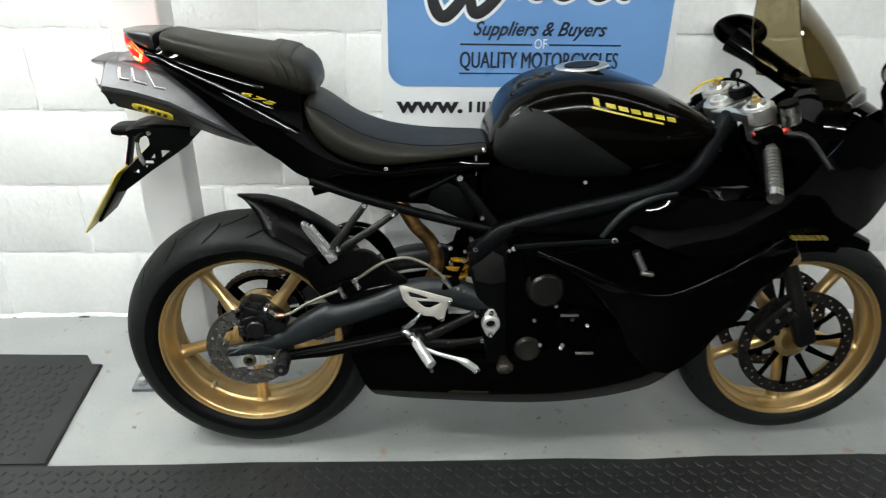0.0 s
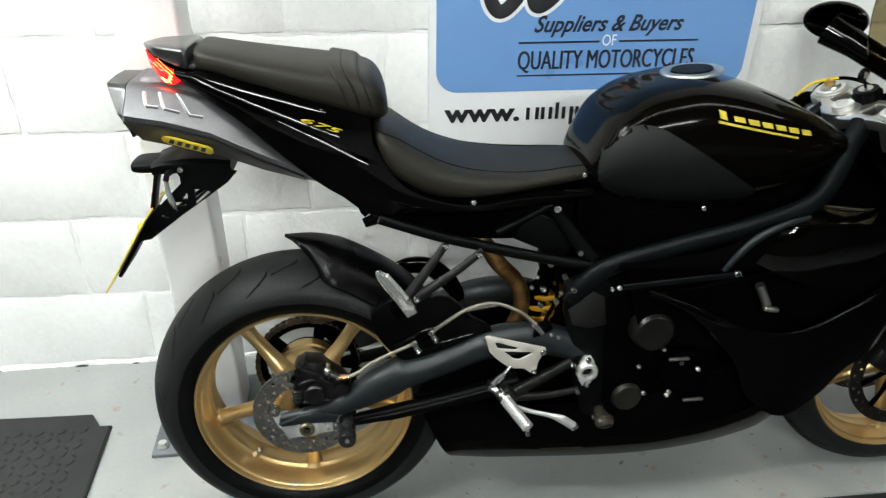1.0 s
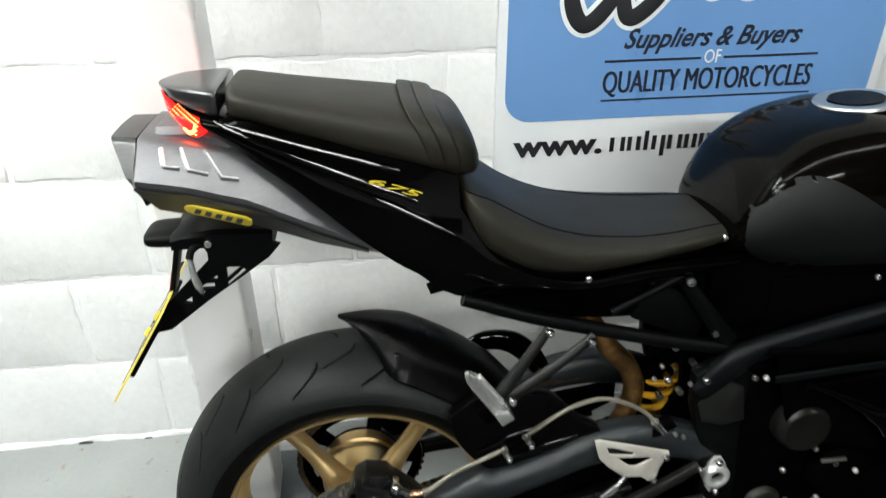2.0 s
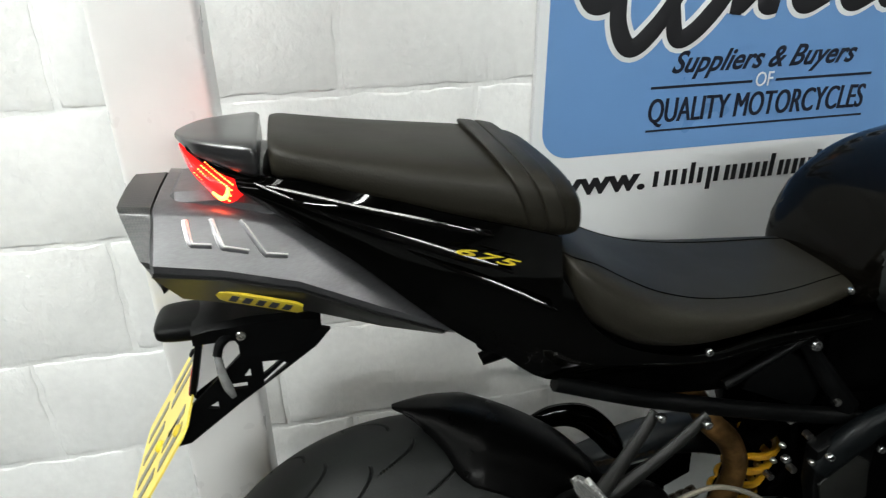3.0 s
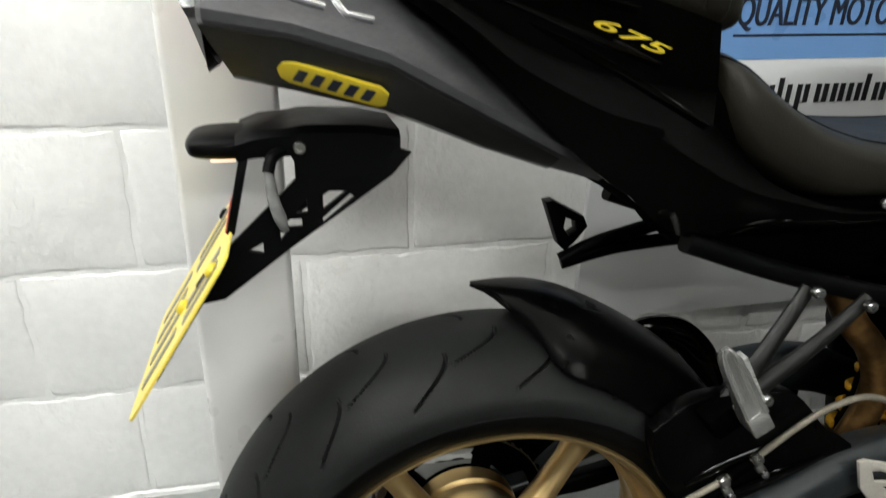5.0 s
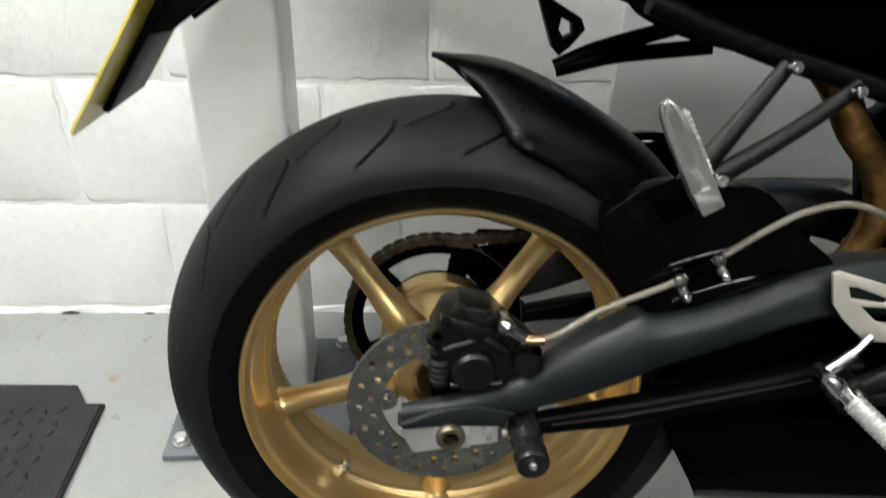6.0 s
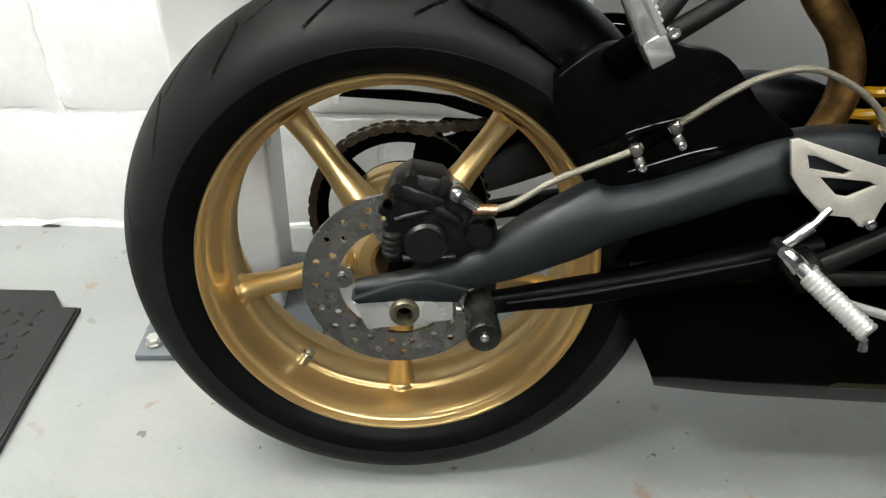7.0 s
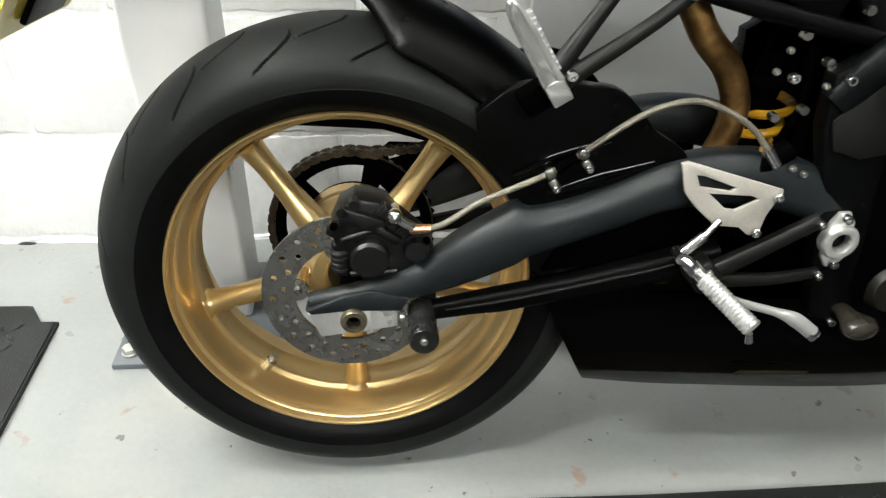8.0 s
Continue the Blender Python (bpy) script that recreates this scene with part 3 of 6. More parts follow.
# rear wheel
rw = on_bike("rear_wheel", wheel_rim(AXLE, 0.0825, 0.2062), GOLD, "gold painted five-spoke cast wheel")
wheel_spokes(rw, AXLE, 5, -90, -0.022, 0.2065)
on_bike("hub", lathe(bmesh.new(), [(0.058, -0.03), (0.05, -0.052), (0.036, -0.055), (0.03, -0.05), (0.028, 0.03), (0.05, 0.05), (0.072, 0.052), (0.075, 0.03), (0.06, 0.0)], AXLE, 48), GOLD, "gold hub", rw)
on_bike("axle_tube", rod(bmesh.new(), (0, -0.11, 0.316), (0, 0.12, 0.316), 0.014), DARK, "", rw)
half_prof = [(0.3275, 0.0), (0.3250, 0.030), (0.3165, 0.056), (0.3015, 0.0785), (0.2855, 0.0910), (0.2700, 0.0935), (0.2540, 0.0900), (0.2420, 0.0847), (0.2345, 0.0775)]
prof = arc_profile([(r, -y) for r, y in half_prof[:0:-1]] + half_prof, 160)
on_bike("tyre", tyre_mesh(prof, AXLE, 2380, 17, 0.0905), RUBBER, "black sports tyre with curved tread grooves", rw, 50)
for s in (-1, 1):
    on_bike("sidewall", lathe(bmesh.new(), [(0.2338, s * 0.0780), (0.242, s * 0.0858), (0.251, s * 0.0902), (0.258, s * 0.0920), (0.2635, s * 0.0932), (0.2655, s * 0.0922), (0.252, s * 0.086), (0.238, s * 0.079)], AXLE, 96), SIDEWALL, "smooth black sidewall", rw)


def disc_mesh(centre, y, r0, r1, thick, holes, arms=5):
    """A drilled brake disc on a carrier."""
    bm = bmesh.new()
    n = 96
    def circle(r, k=n):
        return [(centre[0] + r * math.cos(2 * math.pi * i / k), centre[2] + r * math.sin(2 * math.pi * i / k)) for i in range(k)]
    hs = []
    for i in range(holes):
        a = 2 * math.pi * (i + 0.3) / holes
        rr = r0 + (r1 - r0) * (0.3 if i % 2 else 0.66)
        cx, cz = centre[0] + rr * math.cos(a), centre[2] + rr * math.sin(a)
        hs.append([(cx + 0.0042 * math.cos(t), cz + 0.0042 * math.sin(t)) for t in [2 * math.pi * k / 8 for k in range(8)]])
    slab(bm, circle(r1), y, y + thick, [circle(r0, 48)] + hs)
    return bm


disc = on_bike("brake_disc", disc_mesh(AXLE, -0.098, 0.070, 0.110, 0.005, 40), DISC, "drilled steel brake disc", rw, 25)
for k in range(5):
    a = radians(30 + 72 * k)
    bm = bmesh.new()
    rod(bm, (0.064 * math.cos(a), -0.050, 0.316 + 0.064 * math.sin(a)), (0.064 * math.cos(a), -0.0925, 0.316 + 0.064 * math.sin(a)), 0.009)
    on_bike("disc_boss", bm, GOLD, "", rw)
    bm = rod(bmesh.new(), (0.066 * math.cos(a), -0.0985, 0.316 + 0.066 * math.sin(a)), (0.066 * math.cos(a), -0.0925, 0.316 + 0.066 * math.sin(a)), 0.0145, n=20)
    on_bike("carrier", bm, DISC, "", rw)
bolts(rw, [(0.066 * math.cos(radians(30 + 72 * k)), -0.099, 0.316 + 0.066 * math.sin(radians(30 + 72 * k))) for k in range(5)], 0.0065, 0.004, DISC)
va = radians(-128)
vd = Vector((math.cos(va), 0, math.sin(va)))
vc = Vector(AXLE) + Vector((0, -0.026, 0))
bm = bmesh.new()
rod(bm, vc + vd * 0.212, vc + vd * 0.197, 0.0080)
rod(bm, vc + vd * 0.200, vc + vd * 0.191, 0.0052)
on_bike("valve", bm, CHROME, "chrome tyre valve", rw)
bm = bmesh.new()
rod(bm, vc + vd * 0.194, vc + vd * 0.187, 0.0058)
on_bike("valve_cap", bm, ALLOY, "", rw)

# rear sprocket and chain on the far side
teeth = []
for i in range(47 * 2):
    a = math.pi * i / 47
    r = 0.122 if i % 2 else 0.115
    teeth.append((r * math.cos(a), 0.316 + r * math.sin(a)))
gaps = []
for k in range(5):
    a0 = radians(72 * k + 8)
    arc = [a0 + radians(52) * i / 8 for i in range(9)]
    gaps.append([(0.100 * math.cos(a), 0.316 + 0.100 * math.sin(a)) for a in arc] + [(0.072 * math.cos(a), 0.316 + 0.072 * math.sin(a)) for a in arc[::-1]])
on_bike("sprocket_carrier", lathe(bmesh.new(), [(0.030, 0.055), (0.068, 0.055), (0.074, 0.060), (0.074, 0.084), (0.068, 0.087), (0.030, 0.087)], AXLE, 48), GOLD, "", rw)
on_bike("sprocket", slab(bmesh.new(), teeth, 0.088, 0.094, gaps), DARK, "dark rear sprocket", rw, 25)
bm = bmesh.new()
lk = bmesh.new()
peanut = []
for k in range(16):
    a = 2 * math.pi * (k + 0.5) / 16
    peanut.append((0.0098 * math.cos(a) * (0.75 + 0.25 * abs(math.cos(a))), 0.0072 * math.sin(a) * (0.62 + 0.38 * abs(math.cos(a)) ** 0.5)))
slab(lk, peanut, -0.0095, -0.0065)
slab(lk, peanut, 0.0065, 0.0095)
for rx in (-0.006, 0.006):
    rod(lk, (rx, -0.0105, 0), (rx, 0.0105, 0), 0.0036, n=8)
link = to_mesh("chain_link", lk, CHAIN)
chain = on_bike("chain", lathe(bmesh.new(), [(0.116, 0.087), (0.118, 0.087), (0.118, 0.095), (0.116, 0.095)], AXLE, 60), CHAIN, "greasy drive chain")
for i in range(26):
    a = radians(75 + i * 8.0)
    shared("chain_link", link, chain, pose(0.1205 * math.cos(a), 0.091, 0.316 + 0.1205 * math.sin(a), 0, 90 - math.degrees(a), 0))
for z0, z1 in ((0.434, 0.475), (0.192, 0.355)):
    for i in range(30):
        f = i / 29
        shared("chain_link", link, chain, pose(0.02 + 0.49 * f, 0.091, z0 + (z1 - z0) * f, 0, -math.degrees(math.atan2(z1 - z0, 0.49)), 0))

# swingarm
def swing_beam(bm, s):
    """A rounded, tapering main beam, stepped down where the hugger crosses it."""
    line = [(-0.048, 0.3235, 0.0095, 0.010), (0.017, 0.332, 0.016, 0.014), (0.08, 0.350, 0.024, 0.019), (0.105, 0.362, 0.029, 0.022), (0.135, 0.378, 0.036, 0.025), (0.176, 0.398, 0.040, 0.028), (0.202, 0.410, 0.041, 0.029), (0.222, 0.415, 0.033, 0.029), (0.265, 0.427, 0.030, 0.029), (0.322, 0.447, 0.031, 0.029), (0.38, 0.469, 0.033, 0.028), (0.45, 0.478, 0.035, 0.027), (0.52, 0.470, 0.036, 0.026), (0.60, 0.440, 0.034, 0.026)]
    cs = smooth_line([(x, 0, z) for x, z, h, w in line], 5)
    hs = smooth_line([(h, 0, w) for x, z, h, w in line], 5)
    rings = []
    for p, q in zip(cs, hs):
        yc = 0.122 - 0.02 * max(0.0, p.x) / 0.6
        ring = []
        for k in range(24):
            a = 2 * math.pi * k / 24
            ca, sa = math.cos(a), math.sin(a)
            ring.append((p.x, s * (yc + q.z * math.copysign(abs(ca) ** 0.8, ca)), p.z + q.x * math.copysign(abs(sa) ** 0.8, sa)))
        rings.append(ring)
    return loft(bm, rings)


def swing_brace(bm, s):
    line = [(0.085, 0.300, 0.0115), (0.15, 0.311, 0.0135), (0.186, 0.3165, 0.0155), (0.25, 0.329, 0.0155), (0.315, 0.343, 0.0165), (0.40, 0.362, 0.019), (0.46, 0.374, 0.020)]
    return tube(bm, [(x, s * 0.118, z) for x, z, h in line], [h for x, z, h in line], n=20, flat=0.8, power=4.0)


swing = mirrored("swingarm", swing_beam, SWING, "slate-black satin swingarm")
bm = bmesh.new()
slab(bm, [(-0.052, 0.318), (-0.004, 0.338), (0.03, 0.345), (0.075, 0.333), (0.065, 0.315), (0.0, 0.316), (-0.045, 0.312)], -0.139, -0.112, bevel=0.003)
on_bike("axle_carrier", bm, SWING, "", swing[0])
for s in (-1, 1):
    on_bike("lower_brace", swing_brace(bmesh.new(), s), SATIN, "black satin lower brace", swing[0] if s < 0 else swing[1])
    # thin ridge in a lighter paint, added to draw the brace's highlight
    on_bike("brace_highlight", tube(bmesh.new(), [(0.12, s * 0.1295, 0.3095), (0.186, s * 0.1325, 0.322), (0.25, s * 0.1325, 0.335), (0.315, s * 0.1335, 0.350), (0.40, s * 0.1350, 0.371)], [0.0012, 0.0022, 0.0024, 0.0024, 0.0012], n=8), OLIVE, "", swing[0] if s < 0 else swing[1])
    # near-black web, raised to stand in for the beam's shaded underside too
    bm = slab(bmesh.new(), [(0.245, 0.345), (0.27, 0.395), (0.36, 0.425), (0.50, 0.445), (0.50, 0.40), (0.45, 0.375), (0.35, 0.355)], *sorted((s * 0.092, s * 0.100)))
    on_bike("swingarm_shaded_web", bm, DARK, "", swing[0] if s < 0 else swing[1])
bm = bmesh.new()
slab(bm, [(-0.050, 0.311), (0.058, 0.316), (0.060, 0.290), (-0.035, 0.277)], -0.134, -0.118, [[(0.005 + 0.013 * math.cos(a), 0.301 + 0.013 * math.sin(a)) for a in [math.pi * k / 8 for k in range(16)]]], bevel=0.002)
on_bike("axle_adjuster", bm, POLISHED, "polished axle adjuster block", swing[0])
bm = bmesh.new()
slab(bm, [(-0.014, 0.317), (0.026, 0.317), (0.028, 0.286), (-0.008, 0.284)], -0.1385, -0.130, [[(0.006 + 0.010 * math.cos(a), 0.302 + 0.010 * math.sin(a)) for a in [math.pi * k / 8 for k in range(16)]]], bevel=0.0015)
on_bike("axle_plate", bm, POLISHED, "", swing[0])
nut = material("dull_axle_steel", (0.20, 0.18, 0.12), 0.36, metal=0.85, blotch=0.3, blotch_size=60)
on_bike("axle_nut", lathe(bmesh.new(), [(0.0165, -0.138), (0.0165, -0.143), (0.0145, -0.146), (0.0092, -0.146), (0.0085, -0.12), (0.0165, -0.12)], (0.006, 0, 0.304), 24), nut, "dull steel axle nut", swing[0])
on_bike("axle_end", rod(bmesh.new(), (0.006, -0.131, 0.304), (0.006, -0.12, 0.304), 0.0088), DARK, "", swing[0])
bm = bmesh.new()
lathe(bm, [(0.0001, -0.186), (0.010, -0.186), (0.0165, -0.1875), (0.0185, -0.184), (0.0185, -0.166), (0.0145, -0.161), (0.0145, -0.153), (0.0180, -0.148), (0.0180, -0.118), (0.0001, -0.118)], (0.090, 0, 0.303), 28, False)
on_bike("paddock_bobbin", bm, material("black_nylon", (0.01, 0.01, 0.01), 0.25, blotch=0.1), "black paddock stand bobbin", swing[0])
bolts(swing[0], [(0.090, -0.1865, 0.303)], 0.0055, 0.003, ALLOY)
bolts(swing[0], [(0.063, -0.134, 0.304)], 0.006, 0.006, ALLOY, turn=90)

# rear caliper and its hose
cal = on_bike("rear_caliper", slab(bmesh.new(), [(-0.018, 0.425), (-0.006, 0.452), (0.012, 0.463), (0.045, 0.457), (0.062, 0.438), (0.088, 0.415), (0.104, 0.396), (0.085, 0.375), (0.06, 0.358), (0.02, 0.352), (0.0, 0.372), (-0.012, 0.398)], -0.128, -0.082, bevel=0.006), CALIPER, "black rear brake caliper")
on_bike("piston_cover", lathe(bmesh.new(), [(0.0001, -0.146), (0.020, -0.146), (0.023, -0.142), (0.023, -0.120), (0.0001, -0.12)], (0.028, 0, 0.390), 28, False), CALIPER, "", cal)
on_bike("slider_cover", lathe(bmesh.new(), [(0.0001, -0.140), (0.013, -0.140), (0.014, -0.136), (0.014, -0.12), (0.0001, -0.12)], (0.083, 0, 0.398), 20, False), CALIPER, "", cal)
for x, y, z, turn, size in ((0.02, -0.128, 0.437, 20, (0.052, 0.016, 0.02)), (-0.010, -0.122, 0.428, -55, (0.03, 0.02, 0.013)), (0.05, -0.13, 0.418, 35, (0.035, 0.014, 0.012))):
    on_bike("caliper_lug", obox(bmesh.new(), pose(x, y, z, 0, turn, 0), size, 0.004), CALIPER, "", cal)
for a, b, r in (((-0.009, -0.118, 0.402), (-0.005, -0.118, 0.358), 0.009), ((-0.004, -0.131, 0.412), (0.046, -0.131, 0.428), 0.0042), ((0.004, -0.130, 0.366), (0.060, -0.130, 0.368), 0.0042)):
    on_bike("caliper_pin", rod(bmesh.new(), a, b, r), CALIPER, "", cal)
for k in range(4):
    on_bike("caliper_fin", obox(bmesh.new(), pose(0.040 + 0.013 * k, -0.129, 0.449 - 0.010 * k, 0, 40, 0), (0.005, 0.012, 0.022), 0.0012), CALIPER, "", cal)
for cx, cz in ((-0.002, 0.448), (0.074, 0.428), (0.012, 0.457)):
    on_bike("bolt", rod(bmesh.new(), (cx, -0.136, cz), (cx, -0.12, cz), 0.0068, n=10), CALIPER, "", cal)
bm = bmesh.new()
for zz in (0.392, 0.386, 0.380, 0.374):
    lathe(bm, [(0.0065, -0.006), (0.011, -0.002), (0.011, 0.001), (0.0065, 0.004)], (0, 0, 0), 14)
for i, v in enumerate(list(bm.verts)):
    k = i // (14 * 4)
    v.co = Vector((-0.008 + v.co.x, -0.124 + v.co.z, 0.392 - 0.007 * k + v.co.y))
on_bike("pin_boot", bm, RUBBER, "", cal)
bolts(cal, [(-0.012, -0.134, 0.432), (0.001, -0.130, 0.446), (-0.004, -0.126, 0.356), (0.072, -0.131, 0.43), (0.095, -0.129, 0.409)], 0.0055, 0.006, DARK)
bm = bmesh.new()
lathe(bm, [(0.0001, -0.152), (0.005, -0.1505), (0.0085, -0.147), (0.0095, -0.142), (0.0085, -0.137), (0.007, -0.134), (0.007, -0.122), (0.0001, -0.122)], (0.058, 0, 0.447), 18, False)
rod(bm, (0.060, -0.141, 0.444), (0.078, -0.138, 0.431), 0.0062)
on_bike("banjo_union", bm, CHROME, "chrome banjo union", cal)
bm = bmesh.new()
rod(bm, (0.074, -0.138, 0.4278), (0.099, -0.137, 0.4275), 0.006)
on_bike("hose_ferrule", bm, material("copper_ferrule", (0.72, 0.42, 0.26), 0.25, metal=1.0, blotch=0.1), "copper hose ferrule", cal)
hose = on_bike("brake_hose", tube(bmesh.new(), [(0.097, -0.137, 0.4275), (0.118, -0.134, 0.434), (0.16, -0.128, 0.458), (0.235, -0.125, 0.490), (0.273, -0.125, 0.516), (0.317, -0.125, 0.548), (0.352, -0.125, 0.567), (0.395, -0.125, 0.575), (0.438, -0.125, 0.560), (0.468, -0.125, 0.540), (0.492, -0.125, 0.513)], 0.0037, n=10), HOSE, "braided grey brake hose")
for hx, hz, an in ((0.236, 0.491, 33), (0.272, 0.515, 38)):
    bm = bmesh.new()
    obox(bm, pose(hx, -0.126, hz, 0, -an, 0), (0.012, 0.013, 0.014), 0.004)
    obox(bm, pose(hx + 0.007, -0.126, hz - 0.015, 0, -an, 0), (0.011, 0.009, 0.018), 0.004)
    on_bike("hose_clip", bm, DISC, "", hose)
    bolts(hose, [(hx + 0.008, -0.131, hz - 0.017)], 0.0055, 0.005, CHROME)
rubber = tube(bmesh.new(), [(0.243, -0.1255, 0.495), (0.266, -0.1255, 0.511)], 0.0062, n=10, straight=True)
on_bike("hose_sleeve", rubber, DARK, "", hose)
on_bike("hose_joint", rod(bmesh.new(), (0.486, -0.125, 0.520), (0.503, -0.125, 0.498), 0.008), CHROME, "", hose)

# hugger over the rear tyre
def hugger(bm):
    rings = []
    line = smooth_line([(-0.018, 0, 0.692), (0.05, 0, 0.686), (0.11, 0, 0.664), (0.175, 0, 0.628), (0.23, 0, 0.588), (0.272, 0, 0.542), (0.30, 0, 0.50)], 4)
    n = len(line)
    for i, c in enumerate(line):
        f = i / (n - 1)
        t = (line[min(i + 1, n - 1)] - line[max(i - 1, 0)]).normalized()
        d = Vector((-t.z, 0, t.x))
        half = 0.014 + 0.082 * min(1.0, (f * 3.4) ** 0.8)
        drop = 0.010 + 0.040 * min(1.0, f * 5) + 0.016 * f
        ring = [c + Vector((0.10 * abs(g) ** 2 * max(0, 0.25 - f), half * g, 0)) - d * (drop * abs(g) ** 2.6) for g in [-1 + 2 * k / 16 for k in range(17)]]
        ring += [p - d * 0.004 for p in ring[::-1]]
        rings.append(ring)
    return loft(bm, rings)


hug = on_bike("rear_hugger", hugger(bmesh.new()), HUGGER, "satin black rear hugger")
HUGGER_SIDE = [(0.150, 0.560), (0.193, 0.590), (0.251, 0.594), (0.279, 0.590), (0.301, 0.588), (0.320, 0.578), (0.342, 0.554), (0.358, 0.536), (0.384, 0.520), (0.400, 0.504), (0.395, 0.478), (0.341, 0.462), (0.286, 0.446), (0.248, 0.436), (0.224, 0.436), (0.211, 0.448), (0.192, 0.467), (0.172, 0.491), (0.155, 0.525)]
side_line = [(p.x, p.z) for p in resample(HUGGER_SIDE + HUGGER_SIDE[:1], 60)][:-1]
side_plate = on_bike("hugger_side", slab(bmesh.new(), side_line, -0.119, -0.100, bevel=0.004), HUGGER, "satin black hugger side plate", hug)
on_bike("side_rib", tube(bmesh.new(), [(0.195, -0.119, 0.487), (0.235, -0.121, 0.507), (0.275, -0.121, 0.520), (0.305, -0.119, 0.527)], [0.003, 0.006, 0.006, 0.003], n=10, flat=0.6), GLOSS, "", side_plate)
on_bike("side_rib", tube(bmesh.new(), [(0.235, -0.119, 0.462), (0.30, -0.122, 0.484), (0.36, -0.119, 0.500)], [0.003, 0.008, 0.003], n=10, flat=0.5), GLOSS, "", side_plate)
bm = bmesh.new()
tube(bm, [(0.19, 0.09, 0.545), (0.24, 0.09, 0.563), (0.29, 0.09, 0.556), (0.33, 0.09, 0.52), (0.36, 0.09, 0.47)], [0.012, 0.020, 0.022, 0.022, 0.016], n=14, flat=0.6)
on_bike("chain_guard", bm, GLOSS, "", hug)
bm = slab(bmesh.new(), [(-0.081, 0.470), (-0.070, 0.479), (0.0, 0.480), (0.068, 0.473), (0.110, 0.459), (0.18, 0.436), (0.18, 0.405), (0.11, 0.444), (0.045, 0.463), (-0.035, 0.468)], 0.103, 0.108, bevel=0.001)
on_bike("chain_guard_rail", bm, SATIN, "", hug)
bm = slab(bmesh.new(), [(0.014, 0.398), (0.036, 0.432), (0.054, 0.446), (0.112, 0.444), (0.16, 0.425), (0.15, 0.37), (0.062, 0.356), (0.030, 0.390)], 0.098, 0.102, [[(0.050, 0.429), (0.072, 0.435), (0.077, 0.431), (0.066, 0.423), (0.054, 0.420)], [(0.030, 0.403), (0.037, 0.409), (0.043, 0.407), (0.034, 0.401)]], bevel=0.0008)
on_bike("chain_guard_plate", bm, DARK, "", hug)

# exhaust: can, carbon end, badge, link pipe
def can_ring(x, zt, zc, zb, w, lean=0.0, low=1.0):
    half = [(0.0, zt - 0.004), (-0.40 * w, zt - 0.005), (-0.58 * w, zt - 0.006), (-0.64 * w, zt - 0.009), (-0.68 * w, zt - 0.013), (-w, zc + 0.008), (-0.985 * w, zc), (-0.74 * w, zb + 0.004), (-0.64 * w, zb), (0.0, zb)]
    pts = half + [(-y, z) for y, z in half[-2:0:-1]]
    return [(x + lean * (z - zc) * (1 if z > zc else low), y, z) for y, z in pts]


can = on_bike("exhaust_can", loft(bmesh.new(), [can_ring(-0.258, 1.022, 0.968, 0.926, 0.110, 0.05, -9), can_ring(-0.254, 1.028, 0.968, 0.922, 0.115, 0.05, -9), can_ring(-0.19, 1.020, 0.957, 0.911, 0.117), can_ring(-0.115, 0.999, 0.934, 0.892, 0.115), can_ring(-0.03, 0.945, 0.888, 0.856, 0.106), can_ring(0.04, 0.895, 0.850, 0.830, 0.092), can_ring(0.10, 0.85, 0.820, 0.810, 0.07)]), CAN, "brushed titanium underseat exhaust can", smooth=22)
bm = bmesh.new()
r0, r1 = can_ring(-0.256, 1.025, 0.968, 0.925, 0.108), can_ring(-0.292, 1.027, 0.968, 0.930, 0.099)
r1 = [(x + 0.46 * (1.027 - z), y, z) for x, y, z in r1]
mid = [tuple(Vector(a).lerp(Vector(b), 0.12) * 1.0) for a, b in zip(r0, r1)]
c1 = sum((Vector(p) for p in r1), Vector()) / len(r1)
r2 = [tuple(c1 + (Vector(p) - c1) * 0.86) for p in r1]
r3 = [tuple(c1 + Vector((0.05, 0, -0.005)) + (Vector(p) - c1) * 0.80) for p in r1]
loft(bm, [r0, mid, r1, r2, r3])
on_bike("lower_shell", loft(bmesh.new(), [[(x, -w * 0.99 - 0.0012, zc - 0.004), (x + e, -0.74 * w - 0.0018, zb + 0.0025), (x + e, -0.64 * w, zb - 0.0016), (x + e, 0.64 * w, zb - 0.0016), (x + e, 0.74 * w + 0.0018, zb + 0.0025), (x, w * 0.99 + 0.0012, zc - 0.004)] for x, zc, zb, w, e in ((-0.257, 0.968, 0.922, 0.115, 0.02), (-0.19, 0.957, 0.911, 0.117, 0), (-0.115, 0.934, 0.892, 0.115, 0), (-0.03, 0.888, 0.856, 0.106, 0), (0.04, 0.850, 0.830, 0.092, 0))]), CAN_DARK, "lower shell toned dark as its shaded side", can, 22)
on_bike("top_cover", loft(bmesh.new(), [[(x, -w, 1.0), (x, -w, zt - 0.008), (x, -w + 0.012, zt), (x, w - 0.012, zt), (x, w, zt - 0.008), (x, w, 1.0)] for x, zt, w in ((-0.240, 1.022, 0.050), (-0.234, 1.027, 0.054), (-0.19, 1.028, 0.060), (-0.13, 1.015, 0.064))]), CAN, "", can, 25)
on_bike("end_cap", bm, CARBON, "carbon fibre end cap", can, 22)
